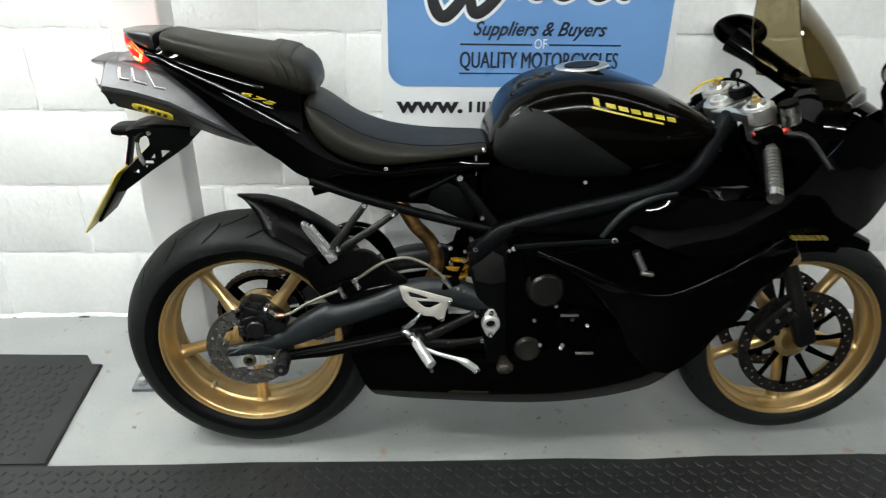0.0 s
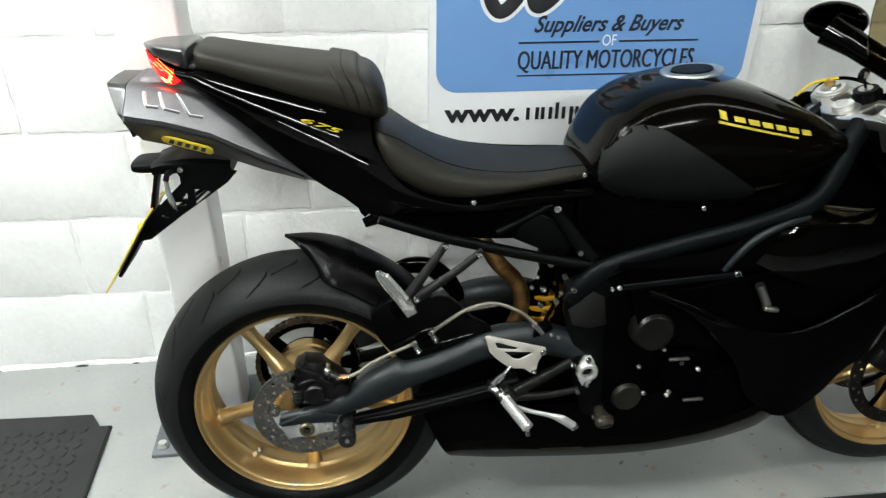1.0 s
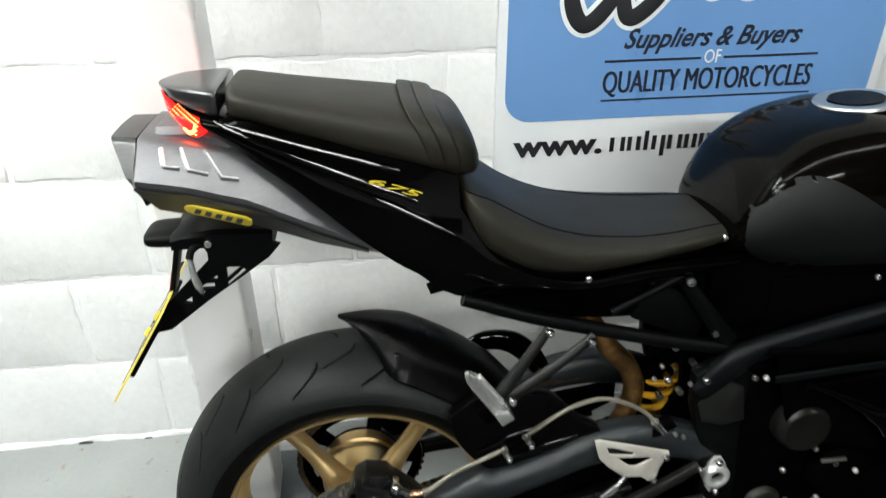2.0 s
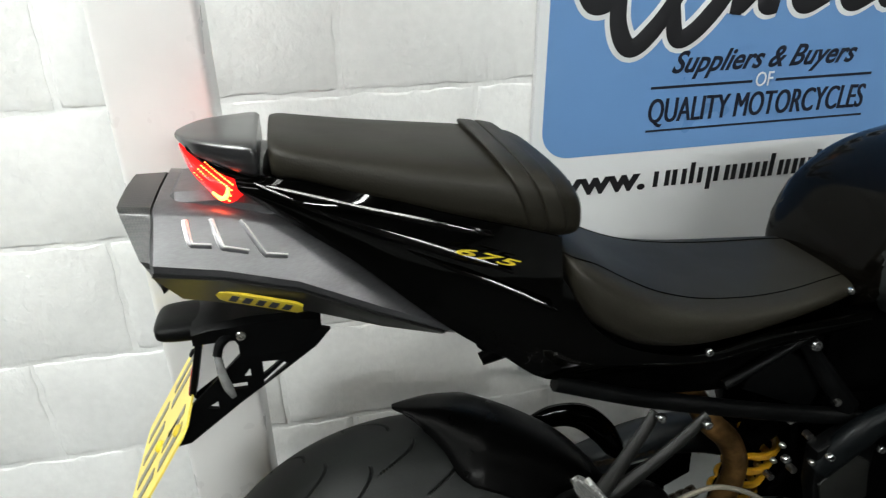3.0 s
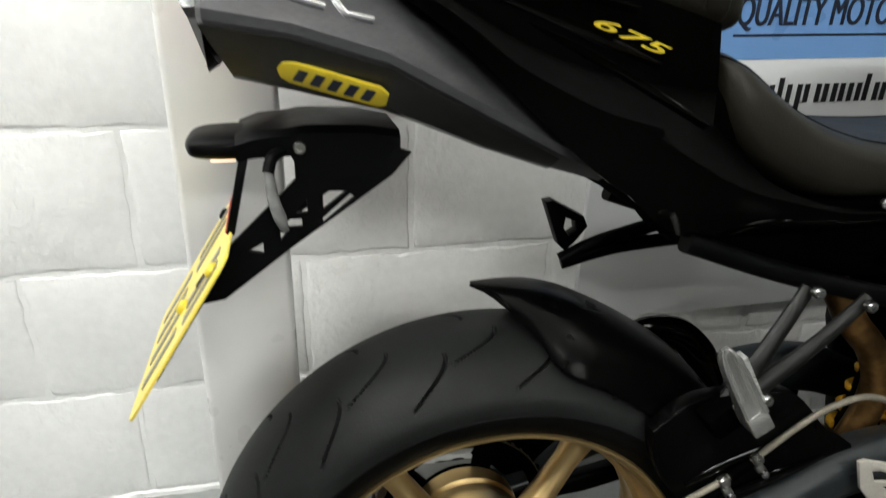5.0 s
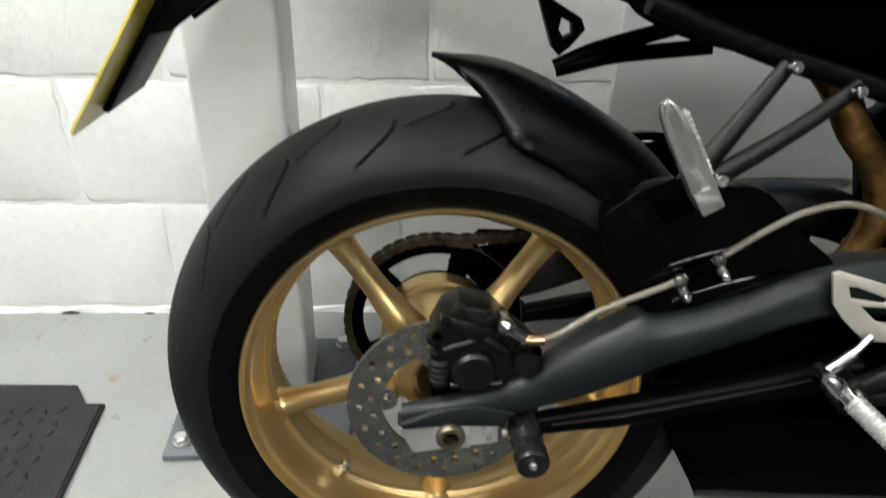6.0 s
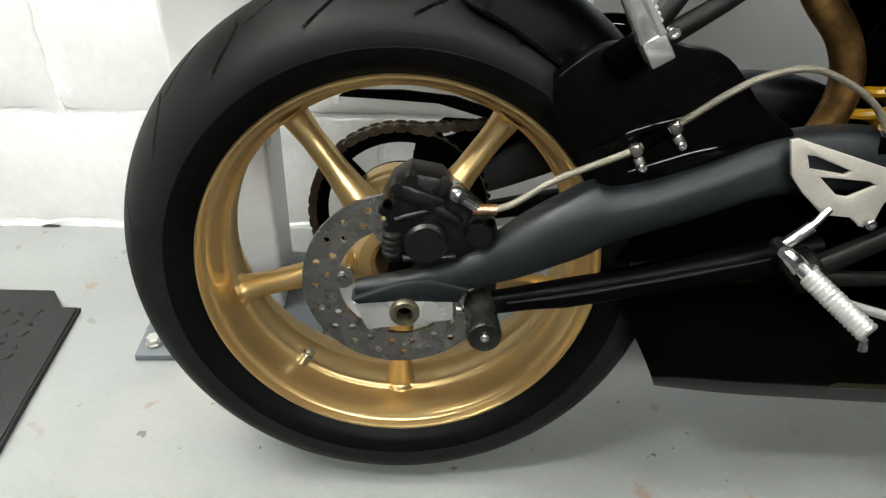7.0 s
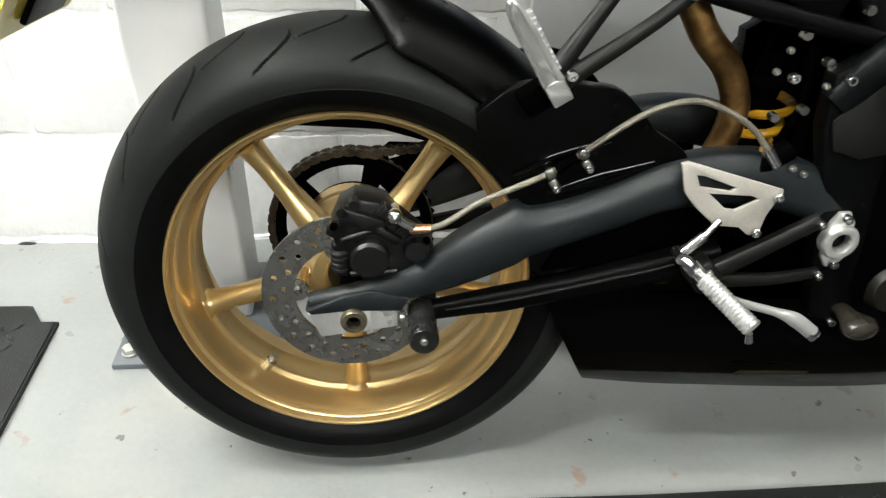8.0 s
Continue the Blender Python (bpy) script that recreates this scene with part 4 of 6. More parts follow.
for x0, z0, y0, x1, z1, y1, x2, z2, y2 in ((-0.223, 1.008, 0.080, -0.217, 0.988, 0.0985, -0.198, 0.985, 0.1000), (-0.198, 1.006, 0.079, -0.187, 0.982, 0.1000, -0.163, 0.975, 0.1000), (-0.169, 1.001, 0.077, -0.147, 0.970, 0.0990, -0.125, 0.965, 0.0980)):
    for mat, r, d, nm in ((POLISHED, 0.0034, 0.0006, "slot_rim"), (CAN, 0.0022, 0.0018, "slot")):
        path = [(x0, -y0 - d, z0), ((x0 + x1) / 2 - 0.001, -(y0 + y1) / 2 - d, (z0 + z1) / 2 + 0.001), (x1 - 0.001, -y1 - d, z1 + 0.001), (x1 + 0.004, -y1 - d - 0.0006, z1 - 0.001), (x2, -y2 - d, z2)]
        on_bike(nm, tube(bmesh.new(), path, r, n=8, steps=4, flat=0.5), mat, "", can)
m_badge = Matrix.Translation((-0.158, -0.0985, 0.9175)) @ pose(0, 0, 0, 0, 17, 0) @ pose(0, 0, 0, 38, 0, -2)
bm = slab(bmesh.new(), [(-0.046, 0.0), (-0.043, 0.008), (-0.034, 0.011), (0.036, 0.011), (0.044, 0.006), (0.045, -0.006), (0.040, -0.011), (-0.034, -0.011), (-0.042, -0.008)], 0.001, -0.0025, bevel=0.0008)
bm.transform(m_badge)
badge = on_bike("badge", bm, YELLOW, "yellow badge with dark print", can)
bm = bmesh.new()
for i in range(5):
    bx = -0.027 + 0.0138 * i
    slab(bm, [(bx - 0.0055, -0.0062), (bx + 0.0025, -0.0062), (bx + 0.0055, 0.0062), (bx - 0.0025, 0.0062)], -0.0024, -0.0032)
bm.transform(m_badge)
on_bike("badge_print", bm, NAVY, "", badge)
on_bike("link_pipe", tube(bmesh.new(), [(0.10, -0.02, 0.83), (0.22, -0.025, 0.80), (0.32, -0.040, 0.745), (0.385, -0.056, 0.682), (0.418, -0.060, 0.632), (0.452, -0.060, 0.595), (0.470, -0.06, 0.555), (0.468, -0.06, 0.515), (0.452, -0.058, 0.470), (0.43, -0.05, 0.42)], 0.0175, n=18), PIPE, "heat-tinted golden exhaust link pipe", can)

# tail: cowl, light, side panels, seats
cowl = on_bike("tail_cowl", body(bmesh.new(), [(-0.229, 1.0805, 1.0755, 0.010), (-0.218, 1.0820, 1.069, 0.034), (-0.201, 1.0830, 1.059, 0.056), (-0.163, 1.0828, 1.045, 0.077), (-0.149, 1.0822, 1.042, 0.082), (-0.1435, 1.079, 1.042, 0.081)], n=40, p=6.0, lower=0.06), material("satin_grey_black_cowl", (0.010, 0.010, 0.0105), 0.3, coat=0.4, rough_var=0.05), "dark grey rear seat cowl")
on_bike("cowl_side", body(bmesh.new(), [(-0.216, 1.077, 1.066, 0.040), (-0.19, 1.065, 1.047, 0.0625), (-0.16, 1.056, 1.034, 0.0720), (-0.128, 1.048, 1.024, 0.0740), (-0.112, 1.044, 1.024, 0.0740)], p=3.2), GLOSS, "gloss black lower cowl edge", cowl)
light = on_bike("tail_light", body(bmesh.new(), [(-0.225, 1.072, 1.066, 0.02), (-0.214, 1.064, 1.045, 0.048), (-0.199, 1.056, 1.026, 0.062), (-0.186, 1.05, 1.011, 0.068), (-0.175, 1.045, 1.010, 0.069), (-0.163, 1.04, 1.018, 0.062)], p=3.0), RED_LENS, "lit red tail light")
for s in (-1, 1):
    for row in range(4):
        for i in range(15 - row):
            f = 0.06 + 0.066 * i + 0.03 * row
            big = 0.0010 + 0.0009 * max(0.0, f - 0.55)
            bm = obox(bmesh.new(), pose(-0.211 + 0.034 * f + 0.0030 * row, s * (0.0500 + 0.0190 * f ** 0.6 + 0.0004 * row), 1.051 - 0.031 * f + 0.0046 * row, 0, 35, -18 * s), (big, 0.003, big), 0)
            on_bike("bulb", bm, RED_CORE, "", light)
    on_bike("bulb", tube(bmesh.new(), [(-0.193, s * 0.0650, 1.030), (-0.185, s * 0.0680, 1.0235), (-0.179, s * 0.0690, 1.027), (-0.177, s * 0.0690, 1.035)], [0.0014, 0.0024, 0.0024, 0.0012], n=8), RED_CORE, "bright bulb seen through the lens", light)


def tail_panel(bm, s):
    return skin(bm, [(-0.170, 1.046), (-0.10, 1.040), (-0.03, 1.022), (0.05, 0.997), (0.12, 0.977), (0.166, 0.962)], [(-0.165, 1.030), (-0.112, 0.992), (-0.05, 0.945), (0.01, 0.888), (0.087, 0.822), (0.178, 0.768)],
                [0.066, 0.083, 0.098, 0.112, 0.118, 0.12], [0.074, 0.092, 0.102, 0.104, 0.10, 0.095], bulge=0.010, n=26, m=10, side=s)


panels = mirrored("tail_panel", tail_panel, GLOSS, "gloss black tail side panel")
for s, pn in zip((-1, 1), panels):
    # crease facets are tilted to catch the lamp row as bright lines
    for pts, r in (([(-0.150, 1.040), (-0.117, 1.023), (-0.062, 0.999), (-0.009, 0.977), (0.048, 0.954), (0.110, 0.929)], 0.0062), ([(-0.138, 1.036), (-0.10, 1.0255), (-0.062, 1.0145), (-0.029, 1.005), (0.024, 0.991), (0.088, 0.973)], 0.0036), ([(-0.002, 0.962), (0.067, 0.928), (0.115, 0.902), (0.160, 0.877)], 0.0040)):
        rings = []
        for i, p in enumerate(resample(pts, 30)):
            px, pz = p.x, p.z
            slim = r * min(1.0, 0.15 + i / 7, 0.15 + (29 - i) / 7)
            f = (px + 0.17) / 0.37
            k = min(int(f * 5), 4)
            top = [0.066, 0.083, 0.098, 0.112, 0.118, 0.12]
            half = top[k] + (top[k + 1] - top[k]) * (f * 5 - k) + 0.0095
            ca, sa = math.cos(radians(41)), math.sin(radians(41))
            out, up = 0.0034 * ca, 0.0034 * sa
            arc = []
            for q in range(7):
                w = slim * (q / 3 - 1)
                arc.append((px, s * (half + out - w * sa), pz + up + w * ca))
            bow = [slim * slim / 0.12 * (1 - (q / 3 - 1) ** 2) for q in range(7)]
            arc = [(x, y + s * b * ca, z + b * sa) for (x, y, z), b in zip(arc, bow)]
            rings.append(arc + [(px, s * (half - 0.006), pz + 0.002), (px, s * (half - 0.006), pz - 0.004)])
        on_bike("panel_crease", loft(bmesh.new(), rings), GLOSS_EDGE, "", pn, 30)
me = text_mesh("675", 0.029, 0.074, 0.3, 0.001, YELLOW, "decal", 1.02, 0.0003)
ob = new("decal", me)
ob.parent = panels[0]
ob["label"] = "yellow model number decal"
ob.matrix_basis = pose(0.075, -0.1305, 0.951, 0, 21, 2) @ pose(0, 0, 0, 6, 0, 0) @ Matrix.Diagonal((1, 1, 0.42, 1))


def under_panel(bm, s):
    return skin(bm, [(0.14, 0.945), (0.175, 0.905), (0.198, 0.860), (0.235, 0.822), (0.30, 0.797), (0.36, 0.792), (0.45, 0.808), (0.585, 0.812)], [(0.10, 0.815), (0.165, 0.765), (0.25, 0.760), (0.36, 0.764), (0.46, 0.772), (0.585, 0.788)],
                [0.118, 0.118, 0.125, 0.13, 0.125, 0.12], [0.10, 0.095, 0.10, 0.11, 0.11, 0.11], bulge=0.008, n=26, m=8, side=s)


mirrored("seat_side_panel", under_panel, GLOSS, "gloss black panel under the rider's seat")
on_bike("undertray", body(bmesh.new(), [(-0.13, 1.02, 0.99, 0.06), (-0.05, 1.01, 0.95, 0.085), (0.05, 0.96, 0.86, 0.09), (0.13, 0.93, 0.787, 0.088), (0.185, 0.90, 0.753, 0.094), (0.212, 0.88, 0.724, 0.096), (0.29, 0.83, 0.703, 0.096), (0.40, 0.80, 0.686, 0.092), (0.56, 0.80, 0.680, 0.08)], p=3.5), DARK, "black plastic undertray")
ps = on_bike("pillion_seat", body(bmesh.new(), [(-0.1335, 1.075, 1.048, 0.060), (-0.131, 1.0810, 1.039, 0.078), (-0.120, 1.081, 1.036, 0.087), (-0.10, 1.077, 1.033, 0.092), (-0.04, 1.067, 1.012, 0.102), (0.04, 1.056, 0.985, 0.113), (0.10, 1.048, 0.968, 0.119), (0.143, 1.040, 0.953, 0.122), (0.172, 1.030, 0.948, 0.120), (0.190, 1.010, 0.950, 0.110), (0.199, 0.985, 0.956, 0.088)], n=40, p=3.5), SEAT, "black vinyl pillion seat with a strap")
bm = body(bmesh.new(), [(0.088, 1.049, 0.962, 0.1205), (0.091, 1.0545, 0.958, 0.1245), (0.107, 1.052, 0.954, 0.1255), (0.110, 1.0495, 0.955, 0.1240), (0.113, 1.051, 0.953, 0.1260), (0.128, 1.047, 0.950, 0.1265), (0.132, 1.043, 0.952, 0.1235)], n=40, p=3.5)
for v in bm.verts:
    v.co.x += 0.040 * (1 - max(0.0, min(1.0, (v.co.z - 0.960) / 0.102)) ** 2)
on_bike("seat_strap", bm, SEAT, "black grab strap across the seat", ps)
RIDER_SEAT = [(0.171, 0.936, 0.920, 0.085), (0.175, 0.941, 0.905, 0.110), (0.184, 0.941, 0.880, 0.125), (0.198, 0.936, 0.852, 0.132), (0.218, 0.923, 0.830, 0.134), (0.26, 0.893, 0.805, 0.135), (0.30, 0.872, 0.795, 0.135), (0.35, 0.855, 0.792, 0.132), (0.40, 0.846, 0.796, 0.128), (0.45, 0.841, 0.803, 0.122), (0.50, 0.840, 0.808, 0.112), (0.55, 0.842, 0.810, 0.098), (0.587, 0.842, 0.814, 0.086)]
rs = on_bike("rider_seat", body(bmesh.new(), RIDER_SEAT, n=40, p=3.3), SEAT, "black vinyl rider's seat, dished")
for q in (-1, 1):
    line = []
    for x, zt, zb, w in RIDER_SEAT[1:]:
        f = 0.72 + 0.18 * max(0.0, 0.24 - x) / 0.06
        line.append((x, q * w * f, (zt + zb) / 2 + (zt - zb) / 2 * (1 - f ** 3.3) ** (1 / 3.3) + 0.0004))
    on_bike("seat_seam", tube(bmesh.new(), line, 0.0008, n=6), DARK, "", rs)
bolts(rs, [(0.352, -0.135, 0.799)], 0.006, 0.005)

# number plate hanger
HANGER = [(-0.1935, 0.852), (-0.100, 0.852), (-0.088, 0.848), (-0.106, 0.828), (-0.145, 0.801), (-0.20, 0.764), (-0.264, 0.717), (-0.284, 0.714), (-0.289, 0.732), (-0.2755, 0.7505), (-0.2455, 0.778), (-0.1935, 0.828)]
HANGER_CUTS = [[(-0.170, 0.816), (-0.148, 0.815), (-0.170, 0.798)], [(-0.171, 0.7905), (-0.1455, 0.8120), (-0.1405, 0.8090), (-0.171, 0.7850)], [(-0.195, 0.796), (-0.1845, 0.809), (-0.1845, 0.796)], [(-0.209, 0.7910), (-0.190, 0.7910), (-0.190, 0.7830), (-0.210, 0.7830)], [(-0.210, 0.779), (-0.204, 0.779), (-0.210, 0.771)], [(-0.240, 0.7625), (-0.226, 0.7700), (-0.226, 0.7590)]]
hang = on_bike("plate_hanger", slab(bmesh.new(), HANGER, -0.052, -0.046,
                                      HANGER_CUTS), SATIN, "black plate hanger cut with triangular openings", smooth=25)
on_bike("hanger_rail", tube(bmesh.new(), [(-0.095, 0.049, 0.85), (-0.145, 0.049, 0.803), (-0.27, 0.049, 0.716)], 0.004, n=8), SATIN, "", hang)
bm = bmesh.new()
loft(bm, [[(x, -w, z0), (x, -w - 0.002, z1 - 0.006), (x, -w + 0.006, z1), (x, w - 0.006, z1), (x, w + 0.002, z1 - 0.006), (x, w, z0)] for x, z0, z1, w in ((-0.243, 0.846, 0.866, 0.050), (-0.225, 0.849, 0.872, 0.054), (-0.196, 0.850, 0.874, 0.056), (-0.186, 0.830, 0.876, 0.057), (-0.172, 0.826, 0.876, 0.056), (-0.13, 0.828, 0.874, 0.054), (-0.098, 0.842, 0.868, 0.050))])
on_bike("mount_block", bm, SATIN, "", hang)
lampbar = on_bike("plate_lamp", body(bmesh.new(), [(-0.288, 0.859, 0.850, 0.02), (-0.283, 0.864, 0.845, 0.034), (-0.270, 0.867, 0.842, 0.038), (-0.24, 0.868, 0.841, 0.039), (-0.215, 0.867, 0.843, 0.036)], p=3.0), SATIN, "black number plate lamp", hang)
bm = bmesh.new()
box(bm, -0.268, -0.246, -0.016, 0.026, 0.8380, 0.8430, 0.001)
on_bike("lamp_lens", bm, LAMP_LENS, "lit warm lamp lens", lampbar)
bolts(hang, [(-0.188, -0.058, 0.858)], 0.007, 0.005, DISC)
bm = bmesh.new()
tube(bm, [(-0.200, -0.050, 0.856), (-0.212, -0.060, 0.850), (-0.2165, -0.065, 0.838)], 0.0055, n=10)
on_bike("indicator_stalk", bm, SATIN, "", hang)
bm = bmesh.new()
tube(bm, [(-0.216, -0.064, 0.842), (-0.2135, -0.069, 0.816), (-0.209, -0.071, 0.799), (-0.205, -0.071, 0.786)], [0.0040, 0.0052, 0.0060, 0.0035], n=12, flat=0.8)
on_bike("indicator", bm, material("clear_indicator_lens", (0.13, 0.13, 0.128), 0.2, coat=0.6, blotch=0.35, blotch_size=60), "clear lens indicator", hang)
bm = bmesh.new()
obox(bm, pose(-0.2535, -0.030, 0.793, 0, 14, 0), (0.005, 0.026, 0.034), 0.002)
on_bike("reflector_stay", obox(bmesh.new(), pose(-0.246, -0.030, 0.812, 0, 14, 0), (0.008, 0.030, 0.074), 0.002), SATIN, "", hang)
on_bike("reflector", bm, RED_PLASTIC, "red reflector", hang)
m_plate = Matrix.Translation((-0.302, 0, 0.705)) @ pose(0, 0, 0, 0, 33, 0)
bm = bmesh.new()
rounded = rounded_panel(-0.114, 0.114, -0.0885, 0.0885, 0.014, -0.0012, 0.0012)
rounded.transform(m_plate @ pose(0, 0, 0, 0, 0, -90))
plate = on_bike("number_plate", rounded, PLATE_YELLOW, "yellow rear number plate with dark print", hang)
for zz, xs in ((0.040, (-0.084, -0.050, 0.040, 0.076)), (-0.040, (-0.072, -0.026, 0.020, 0.066))):
    for xx in xs:
        on_bike("plate_bar", obox(bmesh.new(), m_plate @ pose(-0.0016, xx, zz), (0.0012, 0.017, 0.062), 0), PLATE_INK, "", plate)
bm = bmesh.new()
obox(bm, m_plate @ pose(0.006, 0, -0.01), (0.008, 0.11, 0.13), 0.003)
on_bike("plate_backing", bm, SATIN, "", plate)
for yy, zz in ((-0.082, 0.062), (-0.030, -0.004)):
    tmp = lathe(bmesh.new(), [(0.0001, -0.006), (0.005, -0.0055), (0.0075, -0.003), (0.008, 0.0), (0.0001, 0.0)], (0, 0, 0), 14, False)
    tmp.transform(m_plate @ pose(-0.0012, yy, zz, 0, 0, -90))
    on_bike("plate_screw", tmp, YELLOW, "yellow plastic screw cap", plate)
tmp = lathe(bmesh.new(), [(0.0001, -0.004), (0.004, -0.004), (0.0065, -0.002), (0.0065, 0.0), (0.0001, 0.0)], (0, 0, 0), 14, False)
tmp.transform(m_plate @ pose(-0.0012, 0.096, 0.058, 0, 0, -90))
on_bike("plate_screw", tmp, SATIN, "dark bolt head", plate)

# subframe, hangers, pillion pegs
def subframe(bm, s):
    tube(bm, [(0.175, s * 0.092, 0.757), (0.283, s * 0.094, 0.718), (0.373, s * 0.096, 0.692), (0.489, s * 0.099, 0.662), (0.62, s * 0.103, 0.634)], 0.0108, n=14, power=2.8)
    tube(bm, [(0.405, s * 0.10, 0.720), (0.512, s * 0.10, 0.774)], 0.0075, straight=True)
    tube(bm, [(0.506, s * 0.10, 0.780), (0.556, s * 0.10, 0.712), (0.602, s * 0.103, 0.650)], [0.009, 0.014, 0.017], flat=0.5)
    obox(bm, pose(0.51, s * 0.085, 0.705, 0, 25, 0), (0.12, 0.008, 0.07), 0.004)
    return bm


mirrored("subframe", subframe, SATIN, "black satin subframe tubes")


def peg_hanger(bm, s):
    tube(bm, [(0.302, s * 0.118, 0.708), (0.262, s * 0.128, 0.655), (0.215, s * 0.135, 0.590)], [0.008, 0.0095, 0.013], n=12, flat=0.8)
    tube(bm, [(0.375, s * 0.118, 0.690), (0.31, s * 0.128, 0.645), (0.215, s * 0.135, 0.585)], [0.008, 0.009, 0.012], n=12, flat=0.8)
    return bm


def far_hanger(bm):
    tube(bm, [(0.146, 0.155, 0.645), (0.20, 0.148, 0.672), (0.30, 0.125, 0.708)], [0.012, 0.011, 0.010], n=12, flat=0.7)
    tube(bm, [(0.146, 0.155, 0.645), (0.22, 0.145, 0.664), (0.33, 0.120, 0.682)], [0.012, 0.010, 0.010], n=12, flat=0.7)
    return bm


hangers = [on_bike("peg_hanger", peg_hanger(bmesh.new(), -1), OLIVE, "black pillion footrest hanger"), on_bike("peg_hanger", far_hanger(bmesh.new()), SATIN, "black pillion footrest hanger")]
for s, hg in zip((-1, 1), hangers):
    bm = bmesh.new()
    if s < 0:
        base, tip = Vector((0.217, -0.172, 0.612)), Vector((0.166, -0.190, 0.692))
        fwd = Vector((0.86, 0, 0.51))
        rings = []
        for f, w, d in ((0.0, 0.0115, 0.012), (0.12, 0.0105, 0.011), (0.3, 0.0105, 0.009), (0.6, 0.0100, 0.008), (0.85, 0.0085, 0.007), (0.96, 0.0055, 0.005), (1.0, 0.003, 0.003)):
            c = base.lerp(tip, f)
            dish = 0.004 if 0.1 < f < 0.9 else 0.001
            rings.append([c + fwd * (w * u) + Vector((0, d * q, 0)) for u, q in ((-1, 0.7), (-1, -0.8), (-0.8, -1.0), (-0.35, -1.0 + dish / d), (0.35, -1.0 + dish / d), (0.6, -1.25), (1, -1.25), (1, 0.7))])
        loft(bm, rings)
        obox(bm, pose(0.2235, -0.170, 0.602, 0, -31, 0), (0.022, 0.028, 0.026), 0.002)
    else:
        slab(bm, [(0.117, 0.731), (0.128, 0.733), (0.172, 0.708), (0.178, 0.694), (0.160, 0.672), (0.148, 0.662), (0.138, 0.672)], 0.145, 0.165, [[(0.147, 0.708), (0.160, 0.702), (0.162, 0.690), (0.152, 0.684), (0.145, 0.694)]], bevel=0.003)
    pg = on_bike("pillion_peg", bm, PEG_ALLOY if s < 0 else SATIN, "folded pillion footrest", hg)
    if s < 0:
        ribs = bmesh.new()
        for i in range(11):
            f = 0.12 + 0.068 * i
            c = base.lerp(tip, f) + fwd * 0.0112
            obox(ribs, pose(c.x, c.y - 0.003, c.z, 0, -31, 0), (0.005, 0.013, 0.0036), 0.0008)
        on_bike("rib", ribs, POLISHED, "", pg)
on_bike("peg_mount", obox(bmesh.new(), pose(0.213, -0.14, 0.588, 0, -35, 0), (0.045, 0.03, 0.03), 0.006), DARK, "", hangers[0])
bolts(hangers[0], [(0.301, -0.130, 0.710), (0.366, -0.130, 0.689), (0.240, -0.160, 0.614)], 0.0075, 0.008)

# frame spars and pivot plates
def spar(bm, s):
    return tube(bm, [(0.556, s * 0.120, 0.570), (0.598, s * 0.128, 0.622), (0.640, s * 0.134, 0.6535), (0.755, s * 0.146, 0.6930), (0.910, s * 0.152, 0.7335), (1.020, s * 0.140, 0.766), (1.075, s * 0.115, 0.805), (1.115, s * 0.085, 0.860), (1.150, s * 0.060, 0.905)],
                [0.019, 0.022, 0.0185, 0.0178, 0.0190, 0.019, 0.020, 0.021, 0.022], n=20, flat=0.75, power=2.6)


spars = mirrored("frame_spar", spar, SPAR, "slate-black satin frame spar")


def pivot_plate(bm, s):
    a, b = sorted((s * 0.100, s * 0.128))
    return slab(bm, [(0.545, 0.605), (0.548, 0.54), (0.562, 0.49), (0.572, 0.44), (0.585, 0.36), (0.60, 0.285), (0.635, 0.262), (0.655, 0.30), (0.650, 0.38), (0.640, 0.45), (0.636, 0.52), (0.640, 0.60), (0.615, 0.645)], a, b, bevel=0.006)


pv = mirrored("pivot_plate", pivot_plate, SATIN, "black satin frame pivot plate")
on_bike("pivot_facet", slab(bmesh.new(), [(0.553, 0.552), (0.596, 0.598), (0.626, 0.580), (0.637, 0.514), (0.600, 0.506), (0.563, 0.517)], -0.1285, -0.1335, bevel=0.002), OLIVE, "", pv[0])
bm = bmesh.new()
lathe(bm, [(0.012, -0.142), (0.021, -0.142), (0.0235, -0.138), (0.0235, -0.126), (0.012, -0.126)], (0.604, 0, 0.400), 28)
slab(bm, [(0.588, 0.424), (0.597, 0.438), (0.610, 0.438), (0.619, 0.424), (0.619, 0.377), (0.610, 0.363), (0.597, 0.363), (0.588, 0.377)], -0.134, -0.127, [[(0.604 + 0.013 * math.cos(a), 0.400 + 0.013 * math.sin(a)) for a in [math.pi * k / 8 for k in range(16)]]], bevel=0.0015)
on_bike("pivot_collar", bm, POLISHED, "bright swingarm pivot collar", pv[0])
bolts(pv[0], [(0.619, -0.126, 0.632), (0.640, -0.13, 0.598), (0.56, -0.13, 0.60), (0.5, -0.12, 0.60), (0.604, -0.135, 0.431), (0.604, -0.135, 0.369), (0.630, -0.129, 0.277), (0.650, -0.129, 0.27)], 0.0075, 0.008)
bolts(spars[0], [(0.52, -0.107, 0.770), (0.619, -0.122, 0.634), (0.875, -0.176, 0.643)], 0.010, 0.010)

